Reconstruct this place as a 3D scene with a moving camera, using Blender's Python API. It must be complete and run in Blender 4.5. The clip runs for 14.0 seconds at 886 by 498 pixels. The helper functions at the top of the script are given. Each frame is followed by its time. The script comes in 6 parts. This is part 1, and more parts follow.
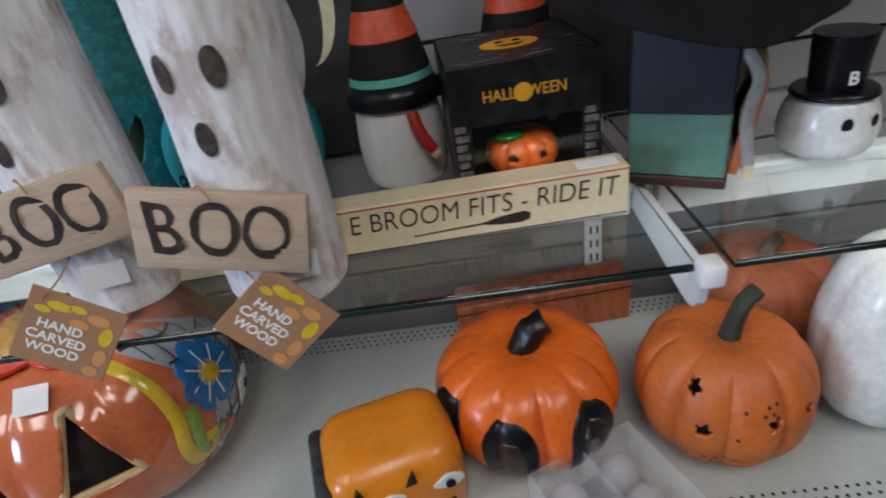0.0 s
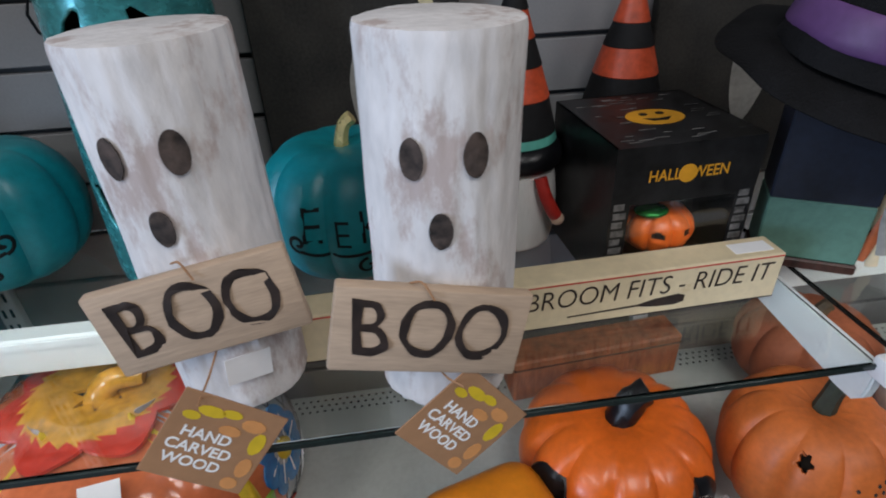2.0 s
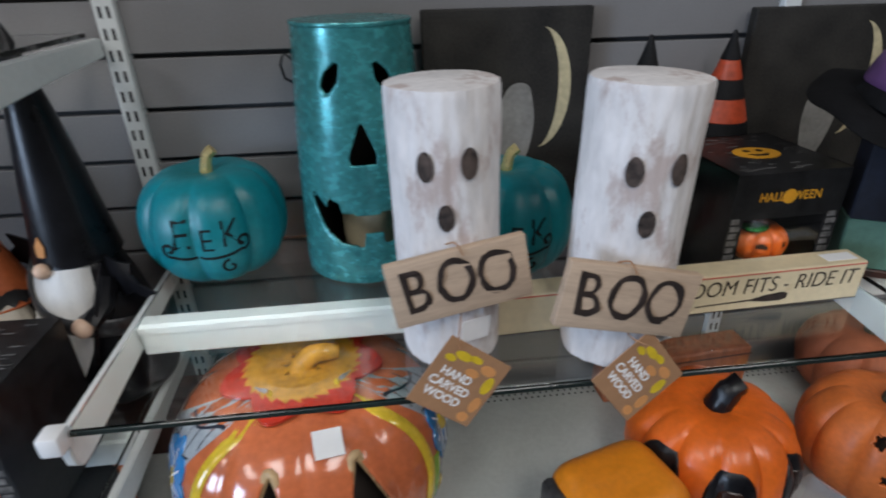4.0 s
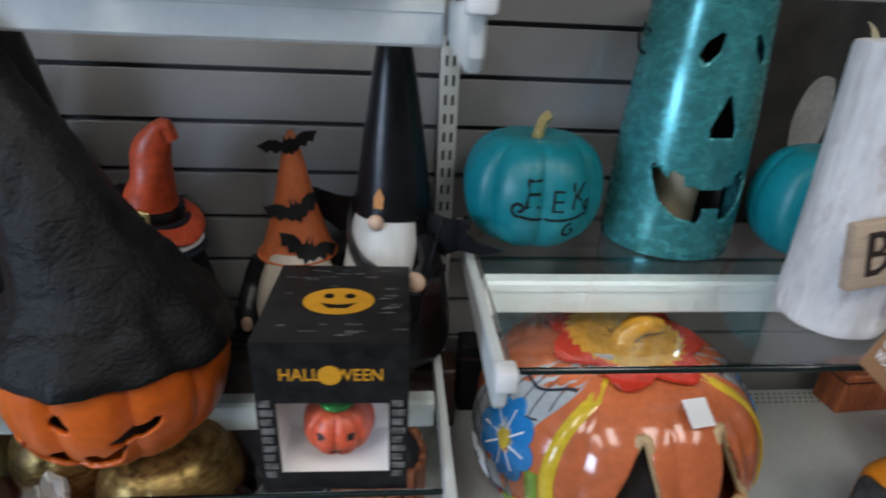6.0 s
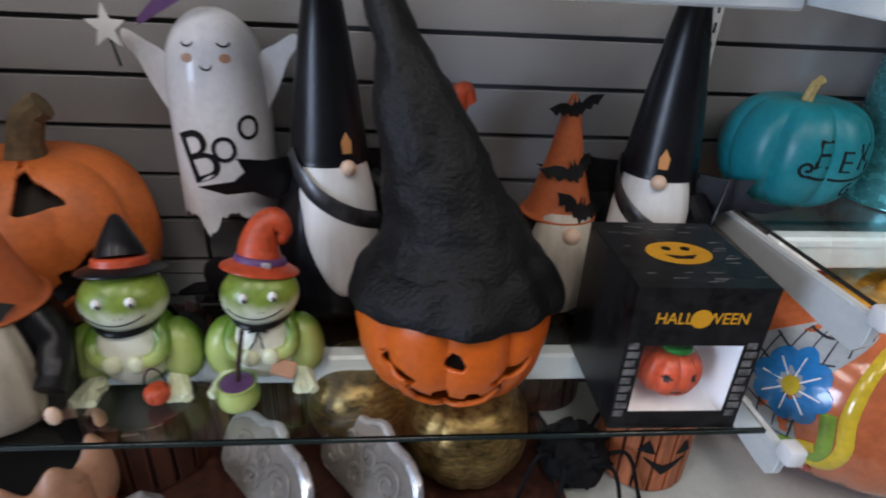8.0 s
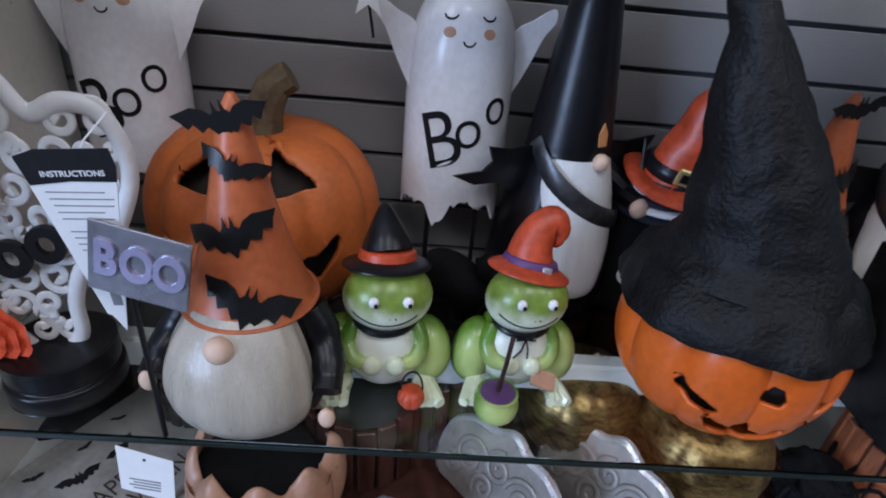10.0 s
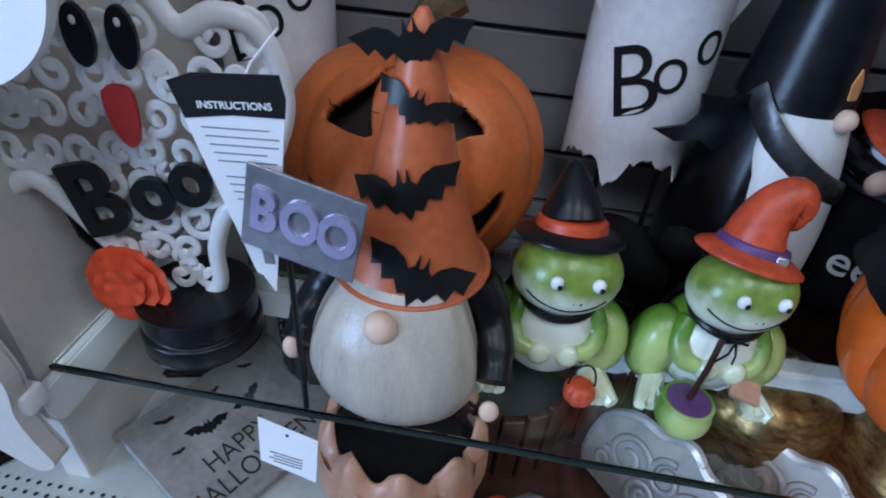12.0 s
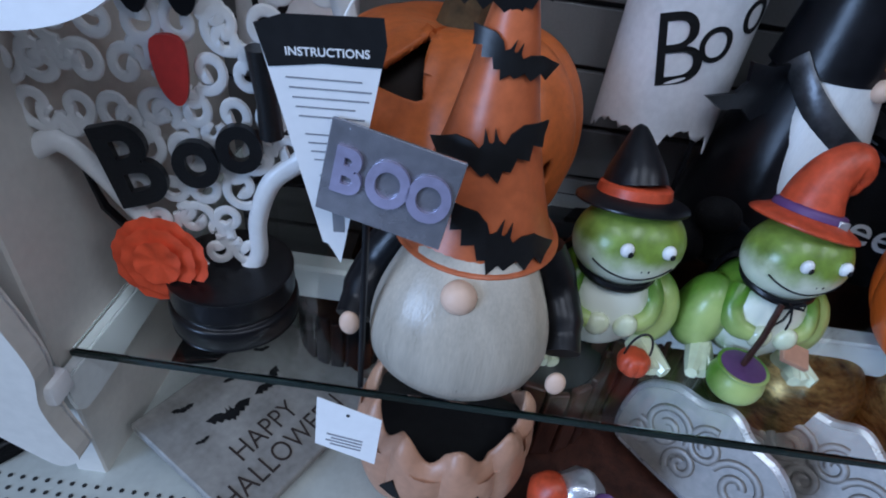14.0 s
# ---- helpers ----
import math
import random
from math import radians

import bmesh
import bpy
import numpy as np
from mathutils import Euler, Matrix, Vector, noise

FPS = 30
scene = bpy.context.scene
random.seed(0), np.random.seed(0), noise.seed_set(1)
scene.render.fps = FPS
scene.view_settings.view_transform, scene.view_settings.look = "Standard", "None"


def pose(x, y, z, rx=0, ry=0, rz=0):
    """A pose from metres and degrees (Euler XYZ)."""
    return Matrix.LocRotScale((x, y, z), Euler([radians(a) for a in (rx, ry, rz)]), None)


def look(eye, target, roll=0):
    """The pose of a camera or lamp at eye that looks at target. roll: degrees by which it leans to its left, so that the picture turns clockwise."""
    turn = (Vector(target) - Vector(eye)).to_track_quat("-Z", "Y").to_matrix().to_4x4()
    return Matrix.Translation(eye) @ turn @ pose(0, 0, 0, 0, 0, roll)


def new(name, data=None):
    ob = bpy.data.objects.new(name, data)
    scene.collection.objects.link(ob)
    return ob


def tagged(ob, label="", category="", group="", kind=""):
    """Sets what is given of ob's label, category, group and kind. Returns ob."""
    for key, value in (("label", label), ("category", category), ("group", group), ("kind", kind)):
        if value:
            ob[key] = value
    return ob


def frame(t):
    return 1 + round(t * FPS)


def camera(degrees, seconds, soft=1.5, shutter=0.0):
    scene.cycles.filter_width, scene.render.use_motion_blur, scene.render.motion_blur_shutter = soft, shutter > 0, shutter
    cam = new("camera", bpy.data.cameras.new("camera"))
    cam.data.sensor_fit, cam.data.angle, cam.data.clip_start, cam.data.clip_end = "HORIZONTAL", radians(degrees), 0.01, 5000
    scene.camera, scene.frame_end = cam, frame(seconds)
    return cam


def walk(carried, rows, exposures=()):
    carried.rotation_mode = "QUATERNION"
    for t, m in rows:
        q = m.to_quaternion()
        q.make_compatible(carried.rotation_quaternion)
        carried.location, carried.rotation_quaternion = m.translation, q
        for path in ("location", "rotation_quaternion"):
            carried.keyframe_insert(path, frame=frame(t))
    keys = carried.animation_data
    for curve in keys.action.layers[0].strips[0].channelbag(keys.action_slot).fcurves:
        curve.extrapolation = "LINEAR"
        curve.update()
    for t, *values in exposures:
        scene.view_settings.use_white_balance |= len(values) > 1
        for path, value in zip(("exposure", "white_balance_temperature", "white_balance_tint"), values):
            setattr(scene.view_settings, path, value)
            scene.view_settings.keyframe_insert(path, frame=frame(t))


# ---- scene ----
cam = camera(77.6, 14.0, soft=1.9, shutter=0.5)
PATH = [
    (0, (0.005, -0.01, 1.493), (-0.105, 1.688, 0.442), -9.9),
    (0.5, (-0.093, 0.026, 1.495), (-0.101, 1.726, 0.44), -7.8),
    (1, (-0.17, 0.056, 1.513), (-0.059, 1.746, 0.449), -5.3),
    (1.5, (-0.2, 0.077, 1.541), (-0.042, 1.777, 0.499), -2.9),
    (2, (-0.224, 0.082, 1.55), (-0.023, 1.774, 0.503), -2.4),
    (2.2, (-0.248, 0.078, 1.553), (-0.006, 1.76, 0.499), -1.7),
    (4.3, (-0.496, -0.059, 1.587), (-0.323, 1.726, 0.7), -0.5),
    (4.5, (-0.549, -0.065, 1.574), (-0.396, 1.728, 0.702), 0.1),
    (5, (-0.632, -0.069, 1.562), (-0.524, 1.745, 0.727), 0.5),
    (5.5, (-0.739, -0.054, 1.536), (-0.594, 1.756, 0.697), 1.2),
    (6, (-0.863, -0.031, 1.509), (-0.691, 1.782, 0.683), 2.7),
    (6.5, (-0.975, -0.014, 1.475), (-0.804, 1.785, 0.618), 2.9),
    (7, (-1.064, -0.018, 1.46), (-0.906, 1.774, 0.588), 2.9),
    (7.5, (-1.162, -0.029, 1.463), (-0.997, 1.751, 0.566), 2.5),
    (8, (-1.257, -0.049, 1.481), (-1.082, 1.733, 0.589), 2.9),
    (8.2, (-1.309, -0.065, 1.485), (-1.115, 1.727, 0.618), 3.3),
    (10.3, (-1.544, 0.049, 1.467), (-1.487, 1.774, 0.456), 5.6),
    (10.5, (-1.545, 0.059, 1.464), (-1.523, 1.777, 0.439), 5.2),
    (11, (-1.596, 0.103, 1.431), (-1.645, 1.78, 0.342), 5.8),
    (11.5, (-1.617, 0.12, 1.43), (-1.758, 1.751, 0.282), 4.9),
    (12, (-1.64, 0.126, 1.426), (-1.806, 1.727, 0.239), 5.2),
    (12.5, (-1.668, 0.129, 1.421), (-1.811, 1.709, 0.204), 5.9),
    (13, (-1.695, 0.135, 1.412), (-1.8, 1.717, 0.194), 6.5),
    (13.5, (-1.715, 0.133, 1.403), (-1.771, 1.714, 0.18), 7.4),
    (14, (-1.73, 0.122, 1.393), (-1.72, 1.717, 0.186), 8.3),
]
walk(cam, [(t, look(eye, target, roll)) for t, eye, target, roll in PATH],
     exposures=[(0.0, 0.28, 6600, 12), (4.0, 0.25, 6650, 11), (5.5, 0.17, 6800, 10), (6.5, 0.15, 6850, 11), (7.2, 0.11, 6950, 15), (8.2, 0.12, 6950, 16), (10.3, 0.08, 5850, 17), (12.0, 0.12, 5480, 12), (14.0, -0.03, 5430, 12)])

# ---------------------------------------------------------------- light
world = bpy.data.worlds.new("world")
scene.world = world
world.use_nodes = True
world.node_tree.nodes["Background"].inputs[0].default_value = (0.75, 0.82, 1.0, 1)
world.node_tree.nodes["Background"].inputs[1].default_value = 0.01


def area_lamp(name, x, y, z, rx, ry, rz, sx, sy, watts, colour):
    data = bpy.data.lights.new(name, "AREA")
    data.shape, data.size, data.size_y, data.energy, data.color = "RECTANGLE", sx, sy, watts, colour
    ob = new(name, data)
    ob.matrix_world = pose(x, y, z, rx, ry, rz)
    return ob


# fluorescent troffers over the aisle, and the daylight of the shop window behind and to the left
for i, lx in enumerate((-2.6, -1.3, 0.1, 1.4)):
    area_lamp("troffer_light", lx, -0.85, 2.86, 0, 0, 0, 0.5, 1.1, 12, (0.98, 0.98, 0.98))
area_lamp("window_light", -4.3, -2.0, 1.75, 90, 0, -62, 1.2, 1.3, 88, (0.54, 0.72, 1.0))


# ---------------------------------------------------------------- materials
def mat(name, col, rough=0.5, metal=0.0, var=0.14, scale=14, bump=0.12, bscale=120, glitter=0.0, coat=0.0, stretch=(1, 1, 1), dirt=None, spec=0.5):
    m = bpy.data.materials.new(name)
    m.use_nodes = True
    nt = m.node_tree
    n, l = nt.nodes, nt.links
    b = n["Principled BSDF"]
    b.inputs["Roughness"].default_value = rough
    b.inputs["Metallic"].default_value = metal
    b.inputs["Coat Weight"].default_value = coat
    b.inputs["Coat Roughness"].default_value = 0.12
    b.inputs["Specular IOR Level"].default_value = spec
    tc = n.new("ShaderNodeTexCoord")
    mp = n.new("ShaderNodeMapping")
    mp.inputs["Scale"].default_value = stretch
    l.new(tc.outputs["Object"], mp.inputs["Vector"])
    a = n.new("ShaderNodeTexNoise")
    a.inputs["Scale"].default_value, a.inputs["Detail"].default_value = scale, 5
    f = n.new("ShaderNodeTexNoise")
    f.inputs["Scale"].default_value, f.inputs["Detail"].default_value = bscale, 3
    l.new(mp.outputs[0], a.inputs["Vector"])
    l.new(mp.outputs[0], f.inputs["Vector"])
    r = n.new("ShaderNodeValToRGB")
    lo = [max(0, c * (1 - 2.2 * var)) for c in col]
    hi = [min(1, c * (1 + 1.2 * var)) for c in col]
    r.color_ramp.elements[0].position, r.color_ramp.elements[1].position = 0.3, 0.7
    r.color_ramp.elements[0].color, r.color_ramp.elements[1].color = (*lo, 1), (*hi, 1)
    mix = n.new("ShaderNodeMath")
    mix.operation = "MULTIPLY_ADD"
    mix.inputs[1].default_value = 0.35
    l.new(f.outputs["Fac"], mix.inputs[0])
    sc = n.new("ShaderNodeMath")
    sc.operation = "MULTIPLY"
    sc.inputs[1].default_value = 0.65
    l.new(a.outputs["Fac"], sc.inputs[0])
    l.new(sc.outputs[0], mix.inputs[2])
    l.new(mix.outputs[0], r.inputs["Fac"])
    colour = r.outputs["Color"]
    if dirt:
        d = n.new("ShaderNodeTexNoise")
        d.inputs["Scale"].default_value, d.inputs["Detail"].default_value, d.inputs["Roughness"].default_value = dirt[1], 8, 0.7
        l.new(mp.outputs[0], d.inputs["Vector"])
        dr = n.new("ShaderNodeValToRGB")
        dr.color_ramp.elements[0].position, dr.color_ramp.elements[1].position = dirt[2], dirt[2] + 0.1
        l.new(d.outputs["Fac"], dr.inputs["Fac"])
        dm = n.new("ShaderNodeMix")
        dm.data_type = "RGBA"
        l.new(dr.outputs["Color"], dm.inputs[0])
        l.new(colour, dm.inputs[6])
        dm.inputs[7].default_value = (*dirt[0], 1)
        colour = dm.outputs[2]
    l.new(colour, b.inputs["Base Color"])
    rr = n.new("ShaderNodeMapRange")
    rr.inputs["To Min"].default_value, rr.inputs["To Max"].default_value = max(0.03, rough - 0.1), min(1, rough + 0.12)
    l.new(a.outputs["Fac"], rr.inputs["Value"])
    l.new(rr.outputs[0], b.inputs["Roughness"])
    bp = n.new("ShaderNodeBump")
    bp.inputs["Strength"].default_value, bp.inputs["Distance"].default_value = bump, 0.002
    l.new(f.outputs["Fac"], bp.inputs["Height"])
    if glitter:
        v = n.new("ShaderNodeTexVoronoi")
        v.inputs["Scale"].default_value = glitter
        l.new(mp.outputs[0], v.inputs["Vector"])
        bp.inputs["Strength"].default_value, bp.inputs["Distance"].default_value = 0.9, 0.004
        l.new(v.outputs["Color"], bp.inputs["Height"])
    l.new(bp.outputs["Normal"], b.inputs["Normal"])
    return m


def airbrushed(name, col, pale, axis, lo, hi, rough=0.32):
    """A glaze sprayed from one colour to another along an axis of the piece, with an uneven edge."""
    m = mat(name, col, rough, var=0.22, scale=26, bump=0.04, coat=0.15)
    n, l = m.node_tree.nodes, m.node_tree.links
    b = n["Principled BSDF"]
    base = b.inputs["Base Color"].links[0].from_socket
    tc = n.new("ShaderNodeTexCoord")
    sep = n.new("ShaderNodeSeparateXYZ")
    l.new(tc.outputs["Generated"], sep.inputs[0])
    nz = n.new("ShaderNodeTexNoise")
    nz.inputs["Scale"].default_value, nz.inputs["Detail"].default_value = 34, 4
    l.new(tc.outputs["Object"], nz.inputs["Vector"])
    add = n.new("ShaderNodeMath")
    add.operation = "MULTIPLY_ADD"
    add.inputs[1].default_value = 0.5
    l.new(nz.outputs["Fac"], add.inputs[0])
    l.new(sep.outputs[axis], add.inputs[2])
    mr = n.new("ShaderNodeMapRange")
    mr.interpolation_type = "SMOOTHSTEP"
    mr.inputs["From Min"].default_value, mr.inputs["From Max"].default_value = lo + 0.25, hi + 0.25
    l.new(add.outputs[0], mr.inputs["Value"])
    mx = n.new("ShaderNodeMix")
    mx.data_type = "RGBA"
    l.new(mr.outputs[0], mx.inputs[0])
    mx.inputs[6].default_value = (*pale, 1)
    l.new(base, mx.inputs[7])
    l.new(mx.outputs[2], b.inputs["Base Color"])
    return m


def glass(name, tint, rough=0.02, ior=1.45):
    m = bpy.data.materials.new(name)
    m.use_nodes = True
    b = m.node_tree.nodes["Principled BSDF"]
    b.inputs["Base Color"].default_value = (*tint, 1)
    b.inputs["Roughness"].default_value = rough
    b.inputs["Transmission Weight"].default_value = 1.0
    b.inputs["IOR"].default_value = ior
    return m


def clear(name, tint, alpha, rough=0.12):
    """Thin clear plastic."""
    m = bpy.data.materials.new(name)
    m.use_nodes = True
    b = m.node_tree.nodes["Principled BSDF"]
    b.inputs["Base Color"].default_value = (*tint, 1)
    b.inputs["Roughness"].default_value = rough
    b.inputs["Alpha"].default_value = alpha
    return m


M = {
    "slat": mat("grey_laminate_slat", (0.24, 0.235, 0.235), 0.2, var=0.06, scale=5, bump=0.03, bscale=300),
    "groove": mat("dark_slat_groove", (0.05, 0.05, 0.052), 0.7),
    "white_metal": mat("white_enamelled_steel", (0.74, 0.77, 0.76), 0.35, var=0.05, scale=9, bump=0.03),
    "deck": mat("greenish_white_enamelled_deck", (0.5, 0.53, 0.5), 0.4, var=0.08, scale=6, bump=0.03),
    "white_plastic": mat("white_plastic_cap", (0.9, 0.9, 0.9), 0.4, var=0.04),
    "panel": mat("beige_end_panel", (0.66, 0.63, 0.57), 0.5, var=0.06, scale=4),
    "hole": mat("dark_punched_hole", (0.02, 0.02, 0.02), 0.8),
    "floor": mat("vinyl_floor_tile", (0.15, 0.145, 0.14), 0.35, var=0.1, scale=3),
    "plaster": mat("painted_wall", (0.12, 0.12, 0.12), 0.7, var=0.05, scale=3),
    "ceiling": mat("ceiling_tile", (0.35, 0.35, 0.35), 0.9, var=0.04),
    "amber": mat("amber_orange_glaze", (0.76, 0.24, 0.015), 0.3, var=0.1, scale=18, bump=0.04, coat=0.2),
    "orange": mat("orange_glazed_pumpkin", (0.76, 0.14, 0.015), 0.32, var=0.12, scale=18, bump=0.05, coat=0.15),
    "orange_matte": mat("orange_foam_pumpkin", (0.6, 0.145, 0.028), 0.5, var=0.16, scale=16, bump=0.1),
    "orange_cut": mat("cut_pumpkin_edge", (0.45, 0.12, 0.03), 0.6),
    "terracotta": mat("terracotta_pumpkin", (0.42, 0.12, 0.05), 0.6, var=0.15, scale=15),
    "orange_hat": mat("orange_painted_metal", (0.54, 0.135, 0.045), 0.36, var=0.16, scale=12, bump=0.08, dirt=((0.42, 0.12, 0.05), 9, 0.62)),
    "black": mat("black_painted_metal", (0.008, 0.008, 0.01), 0.3, var=0.3, scale=20, bump=0.1, spec=0.35),
    "black_matte": mat("black_matte_paint", (0.009, 0.009, 0.01), 0.7, var=0.3, spec=0.25),
    "black_felt": mat("black_felt", (0.006, 0.006, 0.007), 0.8, var=0.4, scale=30, bump=0.8, bscale=420, spec=0.2),
    "black_hat": mat("black_crinkled_hat", (0.0055, 0.0055, 0.006), 0.55, var=0.4, scale=25, bump=1.0, bscale=190, spec=0.3),
    "black_glitter": mat("black_glitter", (0.008, 0.008, 0.009), 0.35, glitter=900, var=0.3),
    "teal": mat("teal_painted_pumpkin", (0.0, 0.23, 0.27), 0.38, var=0.14, scale=12, bump=0.05),
    "teal_mosaic": mat("teal_glitter_mosaic", (0.06, 0.34, 0.35), 0.25, metal=0.4, var=0.18, scale=60, glitter=130, coat=0.2, stretch=(1, 1, 1.5)),
    "teal_hat": mat("mint_band", (0.1, 0.42, 0.34), 0.5),
    "mint": mat("mint_painted_block", (0.1, 0.22, 0.17), 0.6, var=0.15, scale=9),
    "navy": mat("navy_painted_block", (0.012, 0.016, 0.03), 0.5, var=0.3),
    "gold": mat("gold_stem", (0.78, 0.6, 0.26), 0.25, metal=0.6, var=0.15),
    "gold_mercury": mat("gold_crackle_glass", (0.28, 0.18, 0.065), 0.34, metal=0.85, var=0.6, scale=60, bump=0.6, bscale=200, stretch=(1, 1, 3), glitter=420),
    "whitewash": mat("whitewashed_wood", (0.8, 0.77, 0.76), 0.75, var=0.12, scale=11, bump=0.45, bscale=70, stretch=(1.7, 1.7, 0.7), dirt=((0.52, 0.43, 0.4), 13, 0.52)),
    # burnt wood, darkened to carry the shade of a carved hollow
    "bark_hole": mat("burnt_wood_hollow_shade", (0.07, 0.05, 0.042), 0.85, var=0.5, scale=60, bump=0.6),
    "plank": mat("raw_wood_plank", (0.52, 0.38, 0.27), 0.7, var=0.13, scale=12, bump=0.25, bscale=90, stretch=(0.6, 2, 5)),
    "ink": mat("burnt_dark_lettering", (0.03, 0.018, 0.014), 0.7, var=0.3, scale=70),
    "kraft": mat("kraft_paper", (0.38, 0.2, 0.1), 0.8, var=0.08, bump=0.05),
    "yellow": mat("yellow_print", (0.72, 0.5, 0.02), 0.7, var=0.1),
    "orange_print": mat("orange_print", (0.68, 0.3, 0.1), 0.7, var=0.1),
    "paper": mat("white_paper", (0.87, 0.87, 0.87), 0.75, var=0.03, bump=0.03),
    "print_grey": mat("grey_print", (0.25, 0.25, 0.27), 0.8),
    "cream": mat("cream_painted_wood", (0.72, 0.6, 0.39), 0.55, var=0.08, scale=14, bump=0.06, dirt=((0.6, 0.46, 0.26), 11, 0.66)),
    "red": mat("red_paint", (0.55, 0.03, 0.02), 0.45, var=0.15),
    "red_hat": mat("orange_red_resin", (0.56, 0.075, 0.025), 0.4, var=0.2, scale=30, bump=0.15),
    "green": mat("green_glazed_ceramic", (0.2, 0.4, 0.04), 0.25, var=0.3, scale=30, bump=0.04, coat=0.4, dirt=((0.5, 0.6, 0.24), 30, 0.56)),
    "frog_head": airbrushed("green_to_white_glaze", (0.22, 0.32, 0.05), (0.78, 0.8, 0.62), 2, 0.3, 0.66),
    "frog_body": airbrushed("green_to_white_belly_glaze", (0.13, 0.27, 0.025), (0.8, 0.82, 0.68), 1, 0.1, 0.36),
    "frog_limb": airbrushed("mottled_green_glaze", (0.11, 0.25, 0.02), (0.5, 0.6, 0.2), 1, -0.1, 0.55),
    "frog_pale": mat("pale_green_glaze", (0.72, 0.76, 0.52), 0.22, var=0.1, scale=30, coat=0.5, bump=0.04),
    "purple": mat("purple_paint", (0.12, 0.05, 0.16), 0.5),
    "eye_white": mat("glazed_eye_white", (0.85, 0.85, 0.82), 0.2),
    "beard_beige": mat("ribbed_beige_metal", (0.5, 0.445, 0.36), 0.3, var=0.12, scale=10, bump=0.16, bscale=90, stretch=(6, 6, 0.5), dirt=((0.33, 0.28, 0.2), 24, 0.68)),
    "beard_white": mat("white_painted_metal", (0.76, 0.75, 0.72), 0.4, var=0.06, scale=12, bump=0.12, stretch=(6, 6, 0.5)),
    "skin": mat("blush_wood_bead", (0.75, 0.52, 0.38), 0.5, var=0.06),
    "ghost_metal": mat("white_galvanised_ghost", (0.82, 0.82, 0.84), 0.2, var=0.08, scale=8, bump=0.06, dirt=((0.3, 0.27, 0.25), 42, 0.76)),
    "lace": mat("white_lacquered_scrollwork", (0.86, 0.86, 0.85), 0.28, var=0.05, bump=0.04),
    "silver_glitter": mat("silver_glitter", (0.66, 0.66, 0.68), 0.28, metal=0.6, glitter=700),
    "sign_glitter": mat("grey_silver_glitter", (0.4, 0.4, 0.45), 0.25, metal=0.7, glitter=600),
    "lilac": mat("lilac_lettering", (0.42, 0.4, 0.58), 0.3, metal=0.4, var=0.15),
    "sash": mat("grey_metal_scarf", (0.12, 0.12, 0.125), 0.35, metal=0.7, var=0.3, scale=40, bump=0.3),
    "carton": mat("black_printed_carton", (0.012, 0.012, 0.013), 0.35, var=0.5, scale=40, bump=0.05),
    "carton_print": mat("grey_brick_print", (0.17, 0.165, 0.16), 0.45, var=0.5, scale=90),
    "gold_print": mat("yellow_orange_print", (0.78, 0.36, 0.02), 0.5, var=0.1),
    "plastic_green": mat("metallic_green_leaf", (0.02, 0.3, 0.05), 0.2, metal=0.5, var=0.3),
    "grey_stone": mat("grey_printed_board", (0.3, 0.29, 0.27), 0.6, var=0.2, scale=18, bump=0.08),
    "brown_slat": mat("dark_brown_slats", (0.055, 0.018, 0.011), 0.4, var=0.35, scale=18, stretch=(4, 4, 0.6), bump=0.3),
    "orange_slat": mat("orange_brown_slats", (0.45, 0.13, 0.05), 0.5, var=0.3, scale=16, stretch=(4, 4, 0.6), bump=0.2),
    "pewter": mat("pale_pewter_relief", (0.24, 0.215, 0.19), 0.4, metal=0.2, var=0.15, scale=20, bump=0.1),
    "canvas_dark": mat("dark_printed_canvas", (0.022, 0.02, 0.017), 0.75, var=0.6, scale=14, bump=0.2, bscale=250),
    "moon": mat("pale_moon_print", (0.6, 0.52, 0.32), 0.75, var=0.15, scale=30),
    "talavera_blue": mat("blue_glaze", (0.02, 0.22, 0.55), 0.15, var=0.2, coat=0.6),
    "talavera_orange": mat("coral_orange_glaze", (0.62, 0.16, 0.06), 0.14, var=0.16, scale=10, coat=0.7, bump=0.02),
    "talavera_yellow": mat("yellow_glaze", (0.75, 0.52, 0.04), 0.15, var=0.18, coat=0.6),
    "talavera_red": mat("red_glaze", (0.58, 0.04, 0.02), 0.15, var=0.25, coat=0.6),
    "talavera_green": mat("leaf_green_glaze", (0.25, 0.42, 0.06), 0.15, var=0.2, coat=0.6),
    "talavera_grey": mat("grey_lattice_glaze", (0.4, 0.44, 0.47), 0.15, var=0.12, coat=0.6),
    "cutrim": mat("tan_cut_rim", (0.62, 0.42, 0.22), 0.5),
    # near-black colour that stands for the shade inside hollow pumpkins and lanterns
    "inside": mat("dark_hollow_shade", (0.04, 0.03, 0.025), 0.9),
    "glass": glass("shelf_glass", (0.93, 0.975, 0.96)),
    "edge": mat("dark_green_glass_edge", (0.012, 0.022, 0.02), 0.15, var=0.2),
    "acrylic": clear("clear_acrylic", (0.8, 0.78, 0.78), 0.16),
    "cellophane": glass("clear_window_film", (0.98, 0.98, 0.98), 0.03),
    "leaf_orange": mat("orange_yellow_glaze", (0.68, 0.33, 0.04), 0.16, var=0.25, scale=16, coat=0.6),
    "peach": mat("peach_ceramic", (0.5, 0.27, 0.17), 0.4, var=0.12),
}


